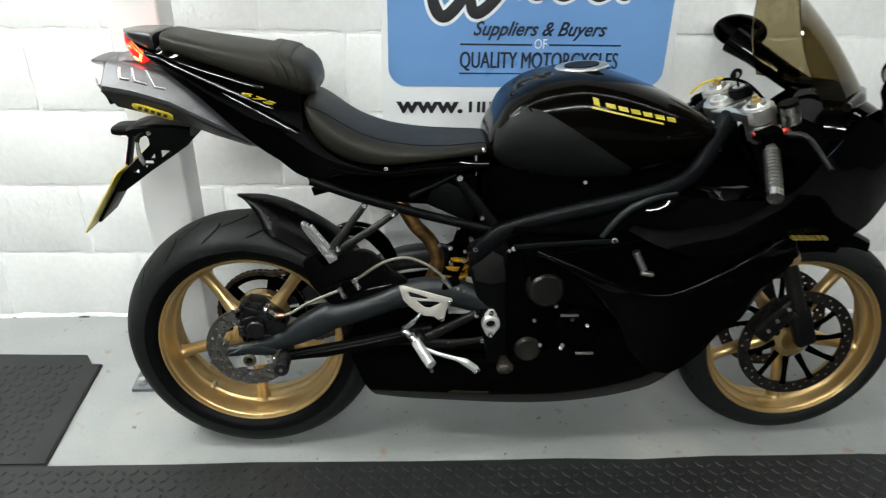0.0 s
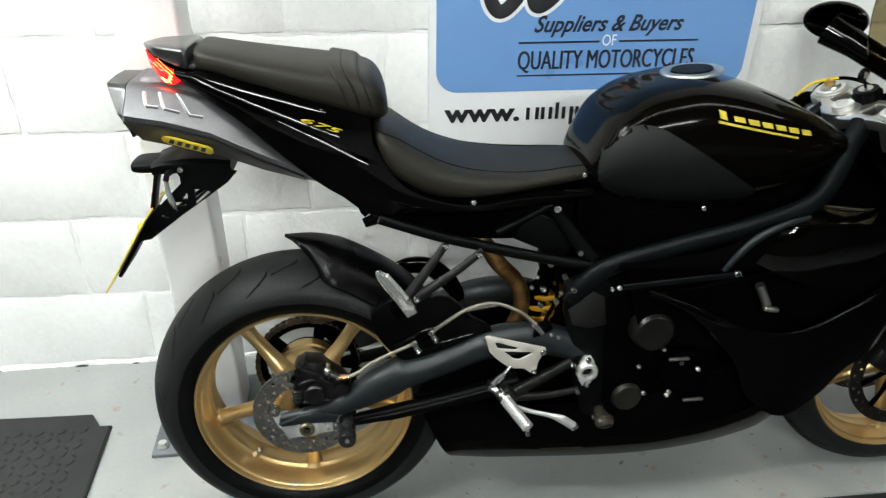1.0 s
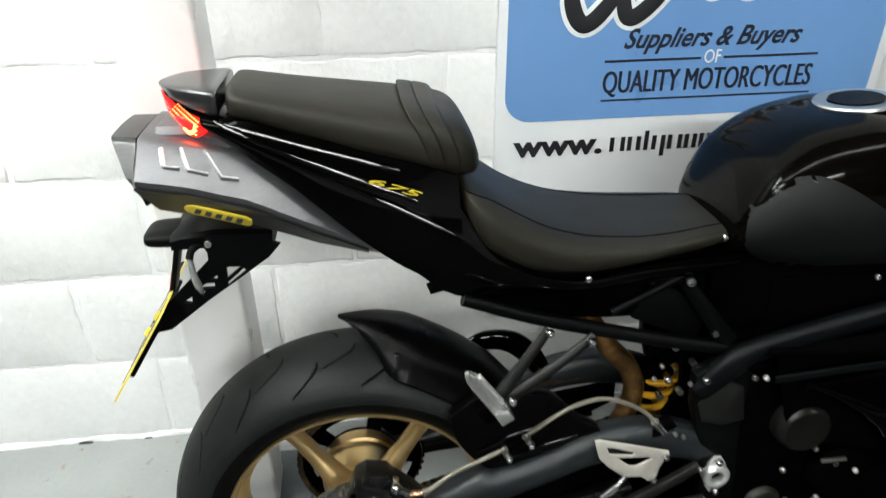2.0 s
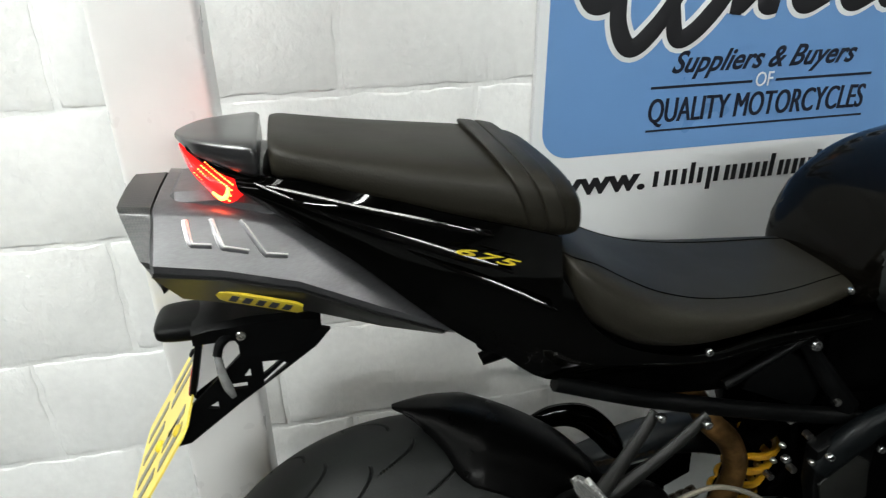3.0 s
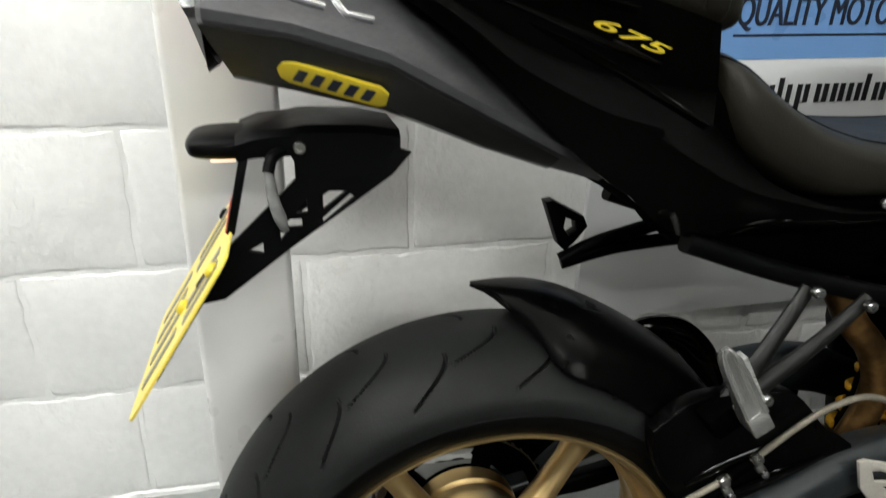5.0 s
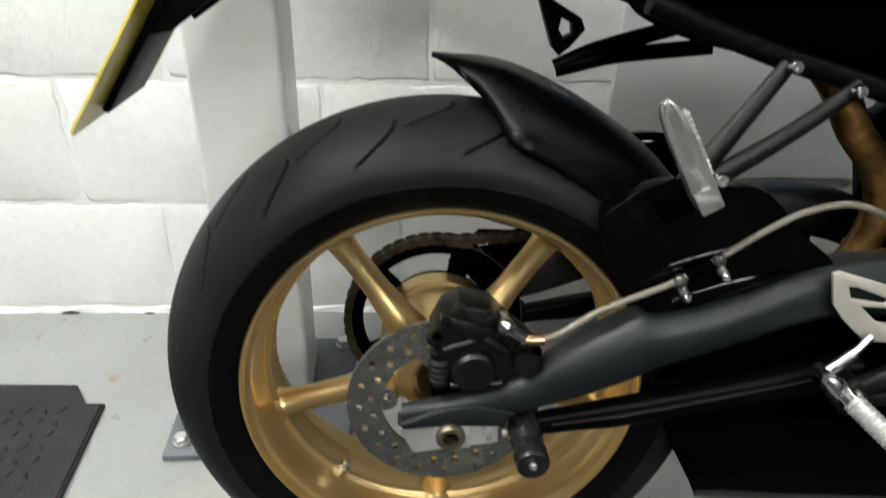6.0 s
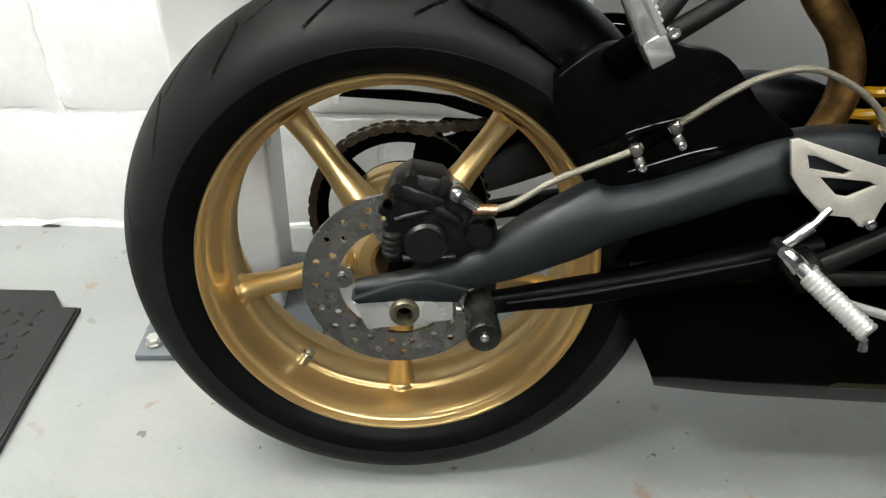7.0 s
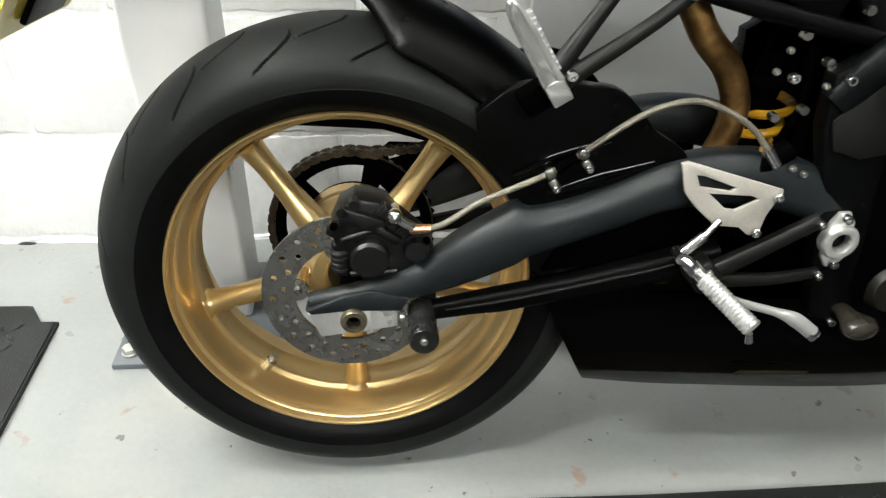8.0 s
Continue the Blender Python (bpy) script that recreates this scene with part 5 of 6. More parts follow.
# rider's footrest set
bm = bmesh.new()
slab(bm, [(0.378, 0.512), (0.386, 0.514), (0.505, 0.478), (0.507, 0.470), (0.500, 0.462), (0.492, 0.445), (0.487, 0.418), (0.474, 0.420), (0.462, 0.430), (0.440, 0.432), (0.428, 0.436), (0.403, 0.458), (0.388, 0.476)], -0.152, -0.147,
     [[(0.399, 0.497), (0.408, 0.496), (0.448, 0.481), (0.442, 0.477), (0.405, 0.483)], [(0.418, 0.474), (0.470, 0.470), (0.478, 0.466), (0.452, 0.453), (0.440, 0.455)]], bevel=0.0016)
heel = on_bike("heel_guard", bm, PLATE_ALLOY, "pale alloy heel guard with two slots", smooth=30)
bolts(heel, [(0.499, -0.154, 0.470), (0.482, -0.154, 0.425)], 0.007, 0.006)
bm = bmesh.new()
tube(bm, [(0.566, -0.140, 0.432), (0.504, -0.145, 0.400), (0.435, -0.150, 0.366)], [0.010, 0.011, 0.013], n=12, flat=0.7, power=3)
tube(bm, [(0.585, -0.138, 0.358), (0.52, -0.145, 0.354), (0.435, -0.150, 0.358)], [0.007, 0.008, 0.010], n=12, flat=0.7, power=3)
obox(bm, pose(0.425, -0.158, 0.372, 0, -40, 0), (0.036, 0.03, 0.036), 0.006)
rear_set = on_bike("footrest_bracket", bm, OLIVE, "black footrest bracket")
bm = bmesh.new()
peg_line = [Vector((0.418, -0.180, 0.378)).lerp(Vector((0.455, -0.243, 0.350)), k / 30) for k in range(31)]
tube(bm, peg_line, [(0.0118 if k % 2 else 0.0106) - 0.002 * (k == 0) for k in range(31)], n=14, straight=True, power=3)
on_bike("foot_peg", bm, POLISHED, "ribbed alloy foot peg", rear_set)
on_bike("peg_root", rod(bmesh.new(), (0.408, -0.165, 0.388), (0.420, -0.184, 0.376), 0.0095), CHROME, "", rear_set)
bm = bmesh.new()
rod(bm, (0.454, -0.241, 0.342), (0.456, -0.241, 0.330), 0.004, r2=0.005)
on_bike("peg_feeler", bm, CHROME, "", rear_set)
bm = bmesh.new()
rod(bm, (0.392, -0.165, 0.404), (0.416, -0.165, 0.427), 0.0065)
rod(bm, (0.416, -0.165, 0.427), (0.432, -0.160, 0.444), 0.0042)
rod(bm, (0.390, -0.175, 0.402), (0.390, -0.155, 0.402), 0.0075)
tube(bm, [(0.390, -0.168, 0.402), (0.402, -0.172, 0.392), (0.412, -0.172, 0.380)], [0.007, 0.009, 0.008], n=10)
on_bike("brake_pushrod", bm, CHROME, "bright brake pushrod and clevis", rear_set)
bm = bmesh.new()
tube(bm, [(0.430, -0.178, 0.360), (0.47, -0.183, 0.345), (0.515, -0.186, 0.332), (0.540, -0.188, 0.322), (0.566, -0.190, 0.303)], [0.006, 0.005, 0.0055, 0.0095, 0.0095], n=10, flat=0.7)
on_bike("brake_pedal", bm, POLISHED, "alloy brake pedal", rear_set)
bm = bmesh.new()
rod(bm, (0.562, -0.197, 0.300), (0.574, -0.188, 0.301), 0.005)
on_bike("pedal_tip", bm, CHROME, "", rear_set)
bolts(rear_set, [(0.566, -0.147, 0.430), (0.583, -0.143, 0.357), (0.425, -0.174, 0.383), (0.432, -0.172, 0.360)], 0.0065, 0.007)
bm = bmesh.new()
rod(bm, (0.470, -0.118, 0.482), (0.520, -0.118, 0.515), 0.013)
on_bike("master_cylinder", bm, DARK, "black rear brake master cylinder", rear_set)

# shock absorber
coil = [(0.506 + 0.029 * math.cos(a) + 0.0006 * i, -0.008 + 0.031 * math.sin(a), 0.435 + 0.0017 * i) for i, a in enumerate([i * 0.42 for i in range(66)])]
on_bike("shock_spring", tube(bmesh.new(), coil, 0.0062, n=8, steps=1), SPRING, "yellow shock absorber spring")
on_bike("shock_body", rod(bmesh.new(), (0.485, -0.01, 0.40), (0.56, -0.01, 0.66), 0.020), DARK, "black shock absorber body")

on_bike("shock_fitting", rod(bmesh.new(), (0.500, -0.045, 0.565), (0.545, -0.045, 0.590), 0.011), DARK)
on_bike("hose", tube(bmesh.new(), [(0.545, -0.05, 0.59), (0.57, -0.06, 0.64), (0.56, -0.07, 0.70)], 0.005, n=8), DARK)
on_bike("hose", tube(bmesh.new(), [(0.520, -0.08, 0.50), (0.54, -0.085, 0.56), (0.535, -0.085, 0.63)], 0.0045, n=8), DARK)
for bx, by, bz in ((0.536, -0.09, 0.555), (0.552, -0.09, 0.610), (0.520, -0.085, 0.640), (0.575, -0.10, 0.670), (0.505, -0.085, 0.545)):
    bm = rod(bmesh.new(), (bx, by, bz), (bx, by - 0.012, bz), 0.0055, 10)
    on_bike("bolt", bm, DISC, "")

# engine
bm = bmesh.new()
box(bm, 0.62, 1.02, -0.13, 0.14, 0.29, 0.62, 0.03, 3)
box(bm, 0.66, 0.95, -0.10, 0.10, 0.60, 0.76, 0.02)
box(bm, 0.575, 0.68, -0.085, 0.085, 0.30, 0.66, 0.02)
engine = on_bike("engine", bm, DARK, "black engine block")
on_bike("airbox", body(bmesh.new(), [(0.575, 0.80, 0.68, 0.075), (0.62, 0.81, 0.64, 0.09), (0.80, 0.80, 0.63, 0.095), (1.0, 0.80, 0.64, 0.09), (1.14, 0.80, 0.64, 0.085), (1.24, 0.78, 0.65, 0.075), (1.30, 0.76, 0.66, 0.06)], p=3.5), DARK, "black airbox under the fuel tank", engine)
def cover(x, z, r, y, dy):
    return lathe(bmesh.new(), [(0.0001, y - dy), (r * 0.80, y - dy), (r * 0.95, y - dy + 0.008), (r, y - dy + 0.02), (r, y + 0.02), (0.0001, y + 0.02)], (x, 0, z), 40, False)
on_bike("clutch_cover", cover(0.732, 0.502, 0.047, -0.13, 0.034), material("brownish_cover_paint", (0.0055, 0.005, 0.0045), 0.34, spec=0.25, blotch=0.35, blotch_size=18), "round brownish black engine cover", engine)
on_bike("alternator_cover", cover(0.82, 0.395, 0.058, -0.13, 0.03), DARK, "round black engine cover", engine)
on_bike("pump_cover", cover(0.70, 0.325, 0.036, -0.12, 0.02), material("dull_cover_casting", (0.010, 0.009, 0.007), 0.45, spec=0.25, blotch=0.4, blotch_size=30), "", engine)
# bright bars standing in for the small print on the covers
for cx, cz in ((0.792, 0.437), (0.838, 0.330)):
    on_bike("cover_print_bar", obox(bmesh.new(), pose(cx, -0.163, cz), (0.045, 0.006, 0.007), 0.002), ALLOY, "", engine)
bolts(engine, [(0.755 + 0.05 * math.cos(a), -0.155, 0.40 + 0.06 * math.sin(a)) for a in (0.4, 1.5, 2.8, 4.1, 5.3)], 0.006, 0.006, ALLOY)
bolts(engine, [(0.66 + 0.02 * i, -0.12, 0.57 + 0.012 * (i % 2)) for i in range(3)], 0.007, 0.006)
bolts(engine, [(0.838, -0.160, 0.408), (0.919, -0.160, 0.439), (0.993, -0.165, 0.328), (0.648, -0.150, 0.609), (0.779, -0.155, 0.342)], 0.0055, 0.006, POLISHED)
bolts(engine, [(0.474, -0.128, 0.609), (0.484, -0.128, 0.632), (0.535, -0.128, 0.593), (0.521, -0.130, 0.496), (0.536, -0.130, 0.489)], 0.0045, 0.006, ALLOY)
bm = lathe(bmesh.new(), [(0.0001, -0.187), (0.010, -0.186), (0.018, -0.183), (0.022, -0.177), (0.0225, -0.170), (0.014, -0.150), (0.010, -0.120), (0.0001, -0.120)], (0.640, 0, 0.296), 28, False)
for v in bm.verts:
    v.co.z = 0.296 + (v.co.z - 0.296) * 0.68 + 0.10 * (v.co.x - 0.640)
on_bike("engine_case_cap", bm, material("worn_case_cap", (0.022, 0.019, 0.015), 0.24, spec=0.5, blotch=0.4, blotch_size=40), "worn glossy cap low on the engine", engine)
bm = bmesh.new()
rod(bm, (0.93, -0.175, 0.612), (0.955, -0.175, 0.565), 0.009)
obox(bm, pose(0.963, -0.178, 0.556, 0, 10, 0), (0.034, 0.014, 0.012), 0.005)
on_bike("clutch_arm", bm, ALLOY, "", engine)
bm = bmesh.new()
obox(bm, pose(0.40, -0.06, 0.325, 0, 0, 0), (0.07, 0.03, 0.045), 0.008)
on_bike("linkage", bm, PIPE, "", engine)

# fairings
def belly(bm, s):
    crease = [(0.285, 0.236), (0.36, 0.243), (0.50, 0.240), (0.61, 0.238), (0.76, 0.242), (0.90, 0.265), (1.02, 0.305), (1.12, 0.37)]
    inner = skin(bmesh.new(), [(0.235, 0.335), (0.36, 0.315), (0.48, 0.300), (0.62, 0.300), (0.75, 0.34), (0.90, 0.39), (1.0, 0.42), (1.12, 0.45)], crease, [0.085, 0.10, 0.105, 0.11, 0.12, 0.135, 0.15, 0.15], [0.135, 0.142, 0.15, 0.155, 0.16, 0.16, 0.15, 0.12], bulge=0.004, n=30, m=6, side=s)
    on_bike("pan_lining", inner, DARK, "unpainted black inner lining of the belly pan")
    skin(bm, crease, [(0.315, 0.174), (0.391, 0.166), (0.466, 0.161), (0.627, 0.150), (0.764, 0.148), (0.90, 0.160), (1.04, 0.190), (1.14, 0.250)], [0.136, 0.143, 0.151, 0.156, 0.161, 0.161, 0.151, 0.121], [0.105, 0.110, 0.110, 0.110, 0.110, 0.108, 0.100, 0.08], bulge=0.008, n=30, m=6, side=s)
    return bm


belly_pan = mirrored("belly_pan", belly, TANK_BLACK, "gloss black belly pan")
bm = bmesh.new()
loft(bm, [[(x, -w, z), (x, w, z)] for x, z, w in ((0.317, 0.177, 0.104), (0.391, 0.169, 0.109), (0.466, 0.164, 0.109), (0.627, 0.153, 0.109), (0.764, 0.151, 0.109), (0.90, 0.163, 0.107), (1.04, 0.193, 0.098), (1.14, 0.253, 0.078))], closed=False)
bmesh.ops.solidify(bm, geom=bm.faces[:], thickness=0.004)
on_bike("belly_floor", bm, TANK_BLACK, "", belly_pan[0])
bm = bmesh.new()
slab(bm, [(0.50, 0.212), (0.60, 0.208), (0.605, 0.213), (0.51, 0.218)], -0.1555, -0.1535)
on_bike("decal", bm, material("dull_gold_decal", (0.013, 0.011, 0.005), 0.4, blotch=0.1), "", belly_pan[0])


def side_fairing(bm, s):
    return skin(bm, [(0.700, 0.612), (0.778, 0.582), (0.842, 0.555), (0.908, 0.528), (0.965, 0.512), (1.035, 0.519), (1.147, 0.575), (1.256, 0.637), (1.300, 0.655)], [(0.705, 0.606), (0.80, 0.545), (0.90, 0.44), (0.95, 0.34), (1.04, 0.275), (1.12, 0.325), (1.165, 0.390), (1.21, 0.430), (1.25, 0.51), (1.31, 0.58)],
                [0.175, 0.19, 0.20, 0.205, 0.205, 0.20, 0.18], [0.174, 0.185, 0.185, 0.175, 0.172, 0.176, 0.176], bulge=0.008, n=36, m=12, side=s)


fair = mirrored("side_fairing", side_fairing, GLOSS, "gloss black side fairing")
for s, f in zip((-1, 1), fair):
    on_bike("fairing_lip", tube(bmesh.new(), [(0.700, s * 0.176, 0.612), (0.778, s * 0.188, 0.582), (0.842, s * 0.198, 0.555), (0.908, s * 0.204, 0.528), (0.965, s * 0.206, 0.512), (1.035, s * 0.206, 0.519), (1.147, s * 0.203, 0.575), (1.256, s * 0.188, 0.637), (1.300, s * 0.180, 0.655)], 0.0040, n=12), GLOSS, "", f)


def upper_fairing(bm, s):
    skin(bm, [(0.95, 0.735), (1.05, 0.748), (1.15, 0.745), (1.25, 0.765), (1.33, 0.86), (1.42, 0.94), (1.52, 0.93)], [(0.90, 0.672), (0.99, 0.63), (1.10, 0.61), (1.253, 0.652), (1.36, 0.622), (1.47, 0.645), (1.60, 0.74)],
         [0.18, 0.195, 0.205, 0.21, 0.20, 0.17, 0.12], [0.195, 0.205, 0.205, 0.19, 0.17, 0.13, 0.06], bulge=0.005, n=30, m=10, side=s)
    skin(bm, [(1.02, 0.76), (1.15, 0.755), (1.27, 0.77)], [(0.95, 0.735), (1.10, 0.745), (1.25, 0.762)], [0.12, 0.13, 0.13], [0.185, 0.2, 0.205], bulge=0.0, n=12, m=3, side=s)
    return bm


upper = mirrored("upper_fairing", upper_fairing, GLOSS, "gloss black nose fairing")
bm = bmesh.new()
for i in range(6):
    bx = 1.281 + 0.014 * i
    slab(bm, [(bx, 0.652), (bx + 0.011, 0.651), (bx + 0.012, 0.657), (bx + 0.001, 0.658)], -0.2045, -0.188)
on_bike("decal", bm, material("olive_decal", (0.14, 0.11, 0.02), 0.4, blotch=0.1), "", upper[0])
on_bike("nose", body(bmesh.new(), [(1.36, 0.955, 0.66, 0.10), (1.42, 0.96, 0.65, 0.13), (1.50, 0.93, 0.675, 0.115), (1.57, 0.87, 0.75, 0.08), (1.60, 0.83, 0.78, 0.03)], p=2.6), GLOSS, "gloss black nose", upper[0])


def duct(bm, s):
    return skin(bm, [(0.648, 0.668), (0.74, 0.672), (0.85, 0.695), (0.93, 0.742), (1.0, 0.748)], [(0.640, 0.648), (0.74, 0.648), (0.86, 0.650), (0.96, 0.665), (1.02, 0.70)], [0.142, 0.155, 0.165, 0.172, 0.175], [0.15, 0.165, 0.178, 0.187, 0.19], bulge=0.008, n=18, m=5, side=s)


ducts = mirrored("fairing_infill", duct, DARK, "satin black infill panel")
on_bike("duct_edge", tube(bmesh.new(), [(0.845, -0.180, 0.650), (0.872, -0.184, 0.690), (0.905, -0.184, 0.722), (0.955, -0.182, 0.745), (1.01, -0.17, 0.752)], [0.006, 0.008, 0.0085, 0.007, 0.005], n=10, flat=0.6), SWING, "", ducts[0])
on_bike("infill_plate", slab(bmesh.new(), [(0.643, 0.632), (0.76, 0.640), (0.872, 0.646), (0.893, 0.634), (0.76, 0.629), (0.645, 0.620)], -0.178, -0.183, bevel=0.0015), SPAR, "", ducts[0])
on_bike("infill_edge", tube(bmesh.new(), [(0.70, -0.172, 0.600), (0.80, -0.182, 0.618), (0.90, -0.19, 0.640), (0.99, -0.194, 0.668), (1.02, -0.19, 0.70)], 0.004, n=8), GLOSS, "", ducts[0])
for s, dk in zip((-1, 1), ducts):
    # near-black sheet added to fill the shaded gap where the wall showed through
    on_bike("dark_backing", skin(bmesh.new(), [(0.66, 0.648), (0.86, 0.655), (1.0, 0.68), (1.14, 0.69), (1.24, 0.70)], [(0.70, 0.50), (0.86, 0.45), (0.96, 0.45), (1.10, 0.48), (1.22, 0.60)], 0.15, 0.16, bulge=0.0, n=18, m=4, side=s), DARK, "", dk)

# tank
TANK = [(0.580, 0.838, 0.80, 0.085), (0.586, 0.864, 0.79, 0.108), (0.602, 0.900, 0.782, 0.122), (0.624, 0.940, 0.775, 0.133), (0.652, 0.965, 0.765, 0.141), (0.69, 0.986, 0.757, 0.147), (0.74, 0.999, 0.752, 0.151), (0.80, 1.005, 0.750, 0.153), (0.89, 0.990, 0.750, 0.154), (0.98, 0.960, 0.762, 0.146), (1.05, 0.928, 0.80, 0.128), (1.10, 0.900, 0.83, 0.105), (1.122, 0.880, 0.85, 0.07)]


def tank_half(x, z):
    """The half width of the tank at that place along it and height."""
    k = max(i for i in range(len(TANK) - 1) if TANK[i][0] <= max(x, TANK[0][0]))
    a, b = TANK[k], TANK[k + 1]
    f = min(1.0, max(0.0, (x - a[0]) / (b[0] - a[0])))
    zt, zb, w = (a[i] + (b[i] - a[i]) * f for i in (1, 2, 3))
    q = max(-0.98, min(0.98, (z - (zt + zb) / 2) / ((zt - zb) / 2)))
    return w * (1 - abs(q) ** 3.2) ** (1 / 3.2) * (1 - 0.22 * max(0.0, -q))


tank = on_bike("fuel_tank", body(bmesh.new(), TANK, n=64, p=3.2, lower=0.22), TANK_BLACK, "gloss black fuel tank")
bm = bmesh.new()
lathe(bm, [(0.0001, 0.0), (0.046, 0.0), (0.058, 0.001), (0.062, 0.004), (0.06, 0.008), (0.045, 0.009), (0.04, 0.006), (0.0001, 0.006)], (0, 0, 0), 40, False)
bm.transform(pose(0.805, 0.0, 1.001, 90, 0, 0) @ pose(0, 0, 0, 0, 0, 6))
cap = on_bike("filler_cap", bm, ALLOY, "alloy fuel filler cap ring", tank)
bm = bmesh.new()
lathe(bm, [(0.0001, 0.0), (0.040, 0.0), (0.040, 0.003), (0.0001, 0.003)], (0, 0, 0), 32, False)
bm.transform(pose(0.805, 0.0, 1.0085, 90, 0, 0) @ pose(0, 0, 0, 0, 0, 6))
on_bike("cap_lid", bm, SATIN, "", cap)
upper_edge = resample([(0.589, 0.860), (0.607, 0.895), (0.638, 0.928), (0.69, 0.934), (0.78, 0.885), (0.925, 0.790)], 30)
lower_edge = resample([(0.588, 0.835), (0.62, 0.800), (0.68, 0.774), (0.77, 0.761), (0.86, 0.763), (0.920, 0.778)], 30)
for q in (-1, 1):
    rings = []
    for i, (u, v) in enumerate(zip(upper_edge, lower_edge)):
        outer, inner = [], []
        for k in range(11):
            p = u.lerp(v, k / 10)
            rise = 0.0012 + 0.0045 * min(1.0, 4 * (k / 10) * (1 - k / 10)) * min(1.0, i / 4, (29 - i) / 4)
            half = tank_half(p.x, p.z)
            outer.append((p.x, q * (half + rise), p.z))
            inner.append((p.x, q * (half - 0.004), p.z))
        rings.append(outer + inner[::-1])
    on_bike("knee_pad", loft(bmesh.new(), rings), KNEE, "matt black rubber knee pad", tank)
bm = bmesh.new()
def tank_film(bm, corners, across=6, down=3):
    """A thin printed patch that follows the tank's side; corners run round from the lower rear."""
    a, b, c, d = (Vector((x, 0, z)) for x, z in corners)
    rings = []
    for i in range(across + 1):
        p, q = a.lerp(b, i / across), d.lerp(c, i / across)
        col = [p.lerp(q, k / down) for k in range(down + 1)]
        rings.append([(v.x, -tank_half(v.x, v.z) - 0.0016, v.z) for v in col] + [(v.x, -tank_half(v.x, v.z) + 0.002, v.z) for v in col[::-1]])
    return loft(bm, rings)


for i in range(7):
    bx, bz = 0.806 + 0.0282 * i, 0.9465 - 0.0062 * i
    w, h = (0.013, 0.019) if i == 0 else (0.021, 0.0135)
    tank_film(bm, [(bx, bz + 0.002), (bx + w, bz - 0.0020), (bx + w - 0.003, bz + h - 0.0060), (bx - 0.003, bz + h - 0.002)])
tank_film(bm, [(0.802, 0.9405), (0.965, 0.9045), (0.965, 0.908), (0.802, 0.945)], 20, 1)
on_bike("decal", bm, TANK_GOLD, "dull gold printed decal", tank, 0)
bolts(tank, [(0.805, -0.135, 0.768), (0.575, -0.09, 0.83)], 0.006, 0.005)

# steering: yoke, forks, bars, turned in their own frame along the fork axis
STEER = Matrix.Translation((1.189, 0, 0.924)) @ Matrix.Rotation(radians(2), 4, "Z") @ Matrix.Rotation(radians(-22), 4, "Y")


def steered(name, bm, mat, label="", parent=None, smooth=35):
    bm.transform(STEER)
    return on_bike(name, bm, mat, label, parent, smooth)


half_plate = [(0.022, -0.02), (0.034, -0.06), (0.032, -0.13), (0.0, -0.142), (-0.034, -0.128), (-0.045, -0.08), (-0.072, -0.03)]
bm = slab(bmesh.new(), half_plate + [(u, -v) for u, v in half_plate[::-1]], -0.012, 0.010, [[(-0.026, q * 0.070), (0.014, q * 0.066), (0.006, q * 0.034), (-0.030, q * 0.040)][::q] for q in (-1, 1)], bevel=0.003)
bm.transform(pose(0, 0, 0, -90, 0, 0))
for q in (-1, 1):
    rod(bm, (0, q * 0.105, -0.018), (0, q * 0.105, 0.014), 0.036, 32)
rod(bm, (-0.042, 0, -0.016), (-0.042, 0, 0.016), 0.032, 28)
yoke = steered("top_yoke", bm, ALLOY, "silver alloy top yoke", smooth=30)
steered("stem_nut", rod(bmesh.new(), (-0.042, 0, 0.016), (-0.042, 0, 0.026), 0.021, 24), POLISHED, "", yoke)
steered("stem_plug", rod(bmesh.new(), (-0.042, 0, 0.026), (-0.042, 0, 0.029), 0.012, 20), CHROME, "", yoke)
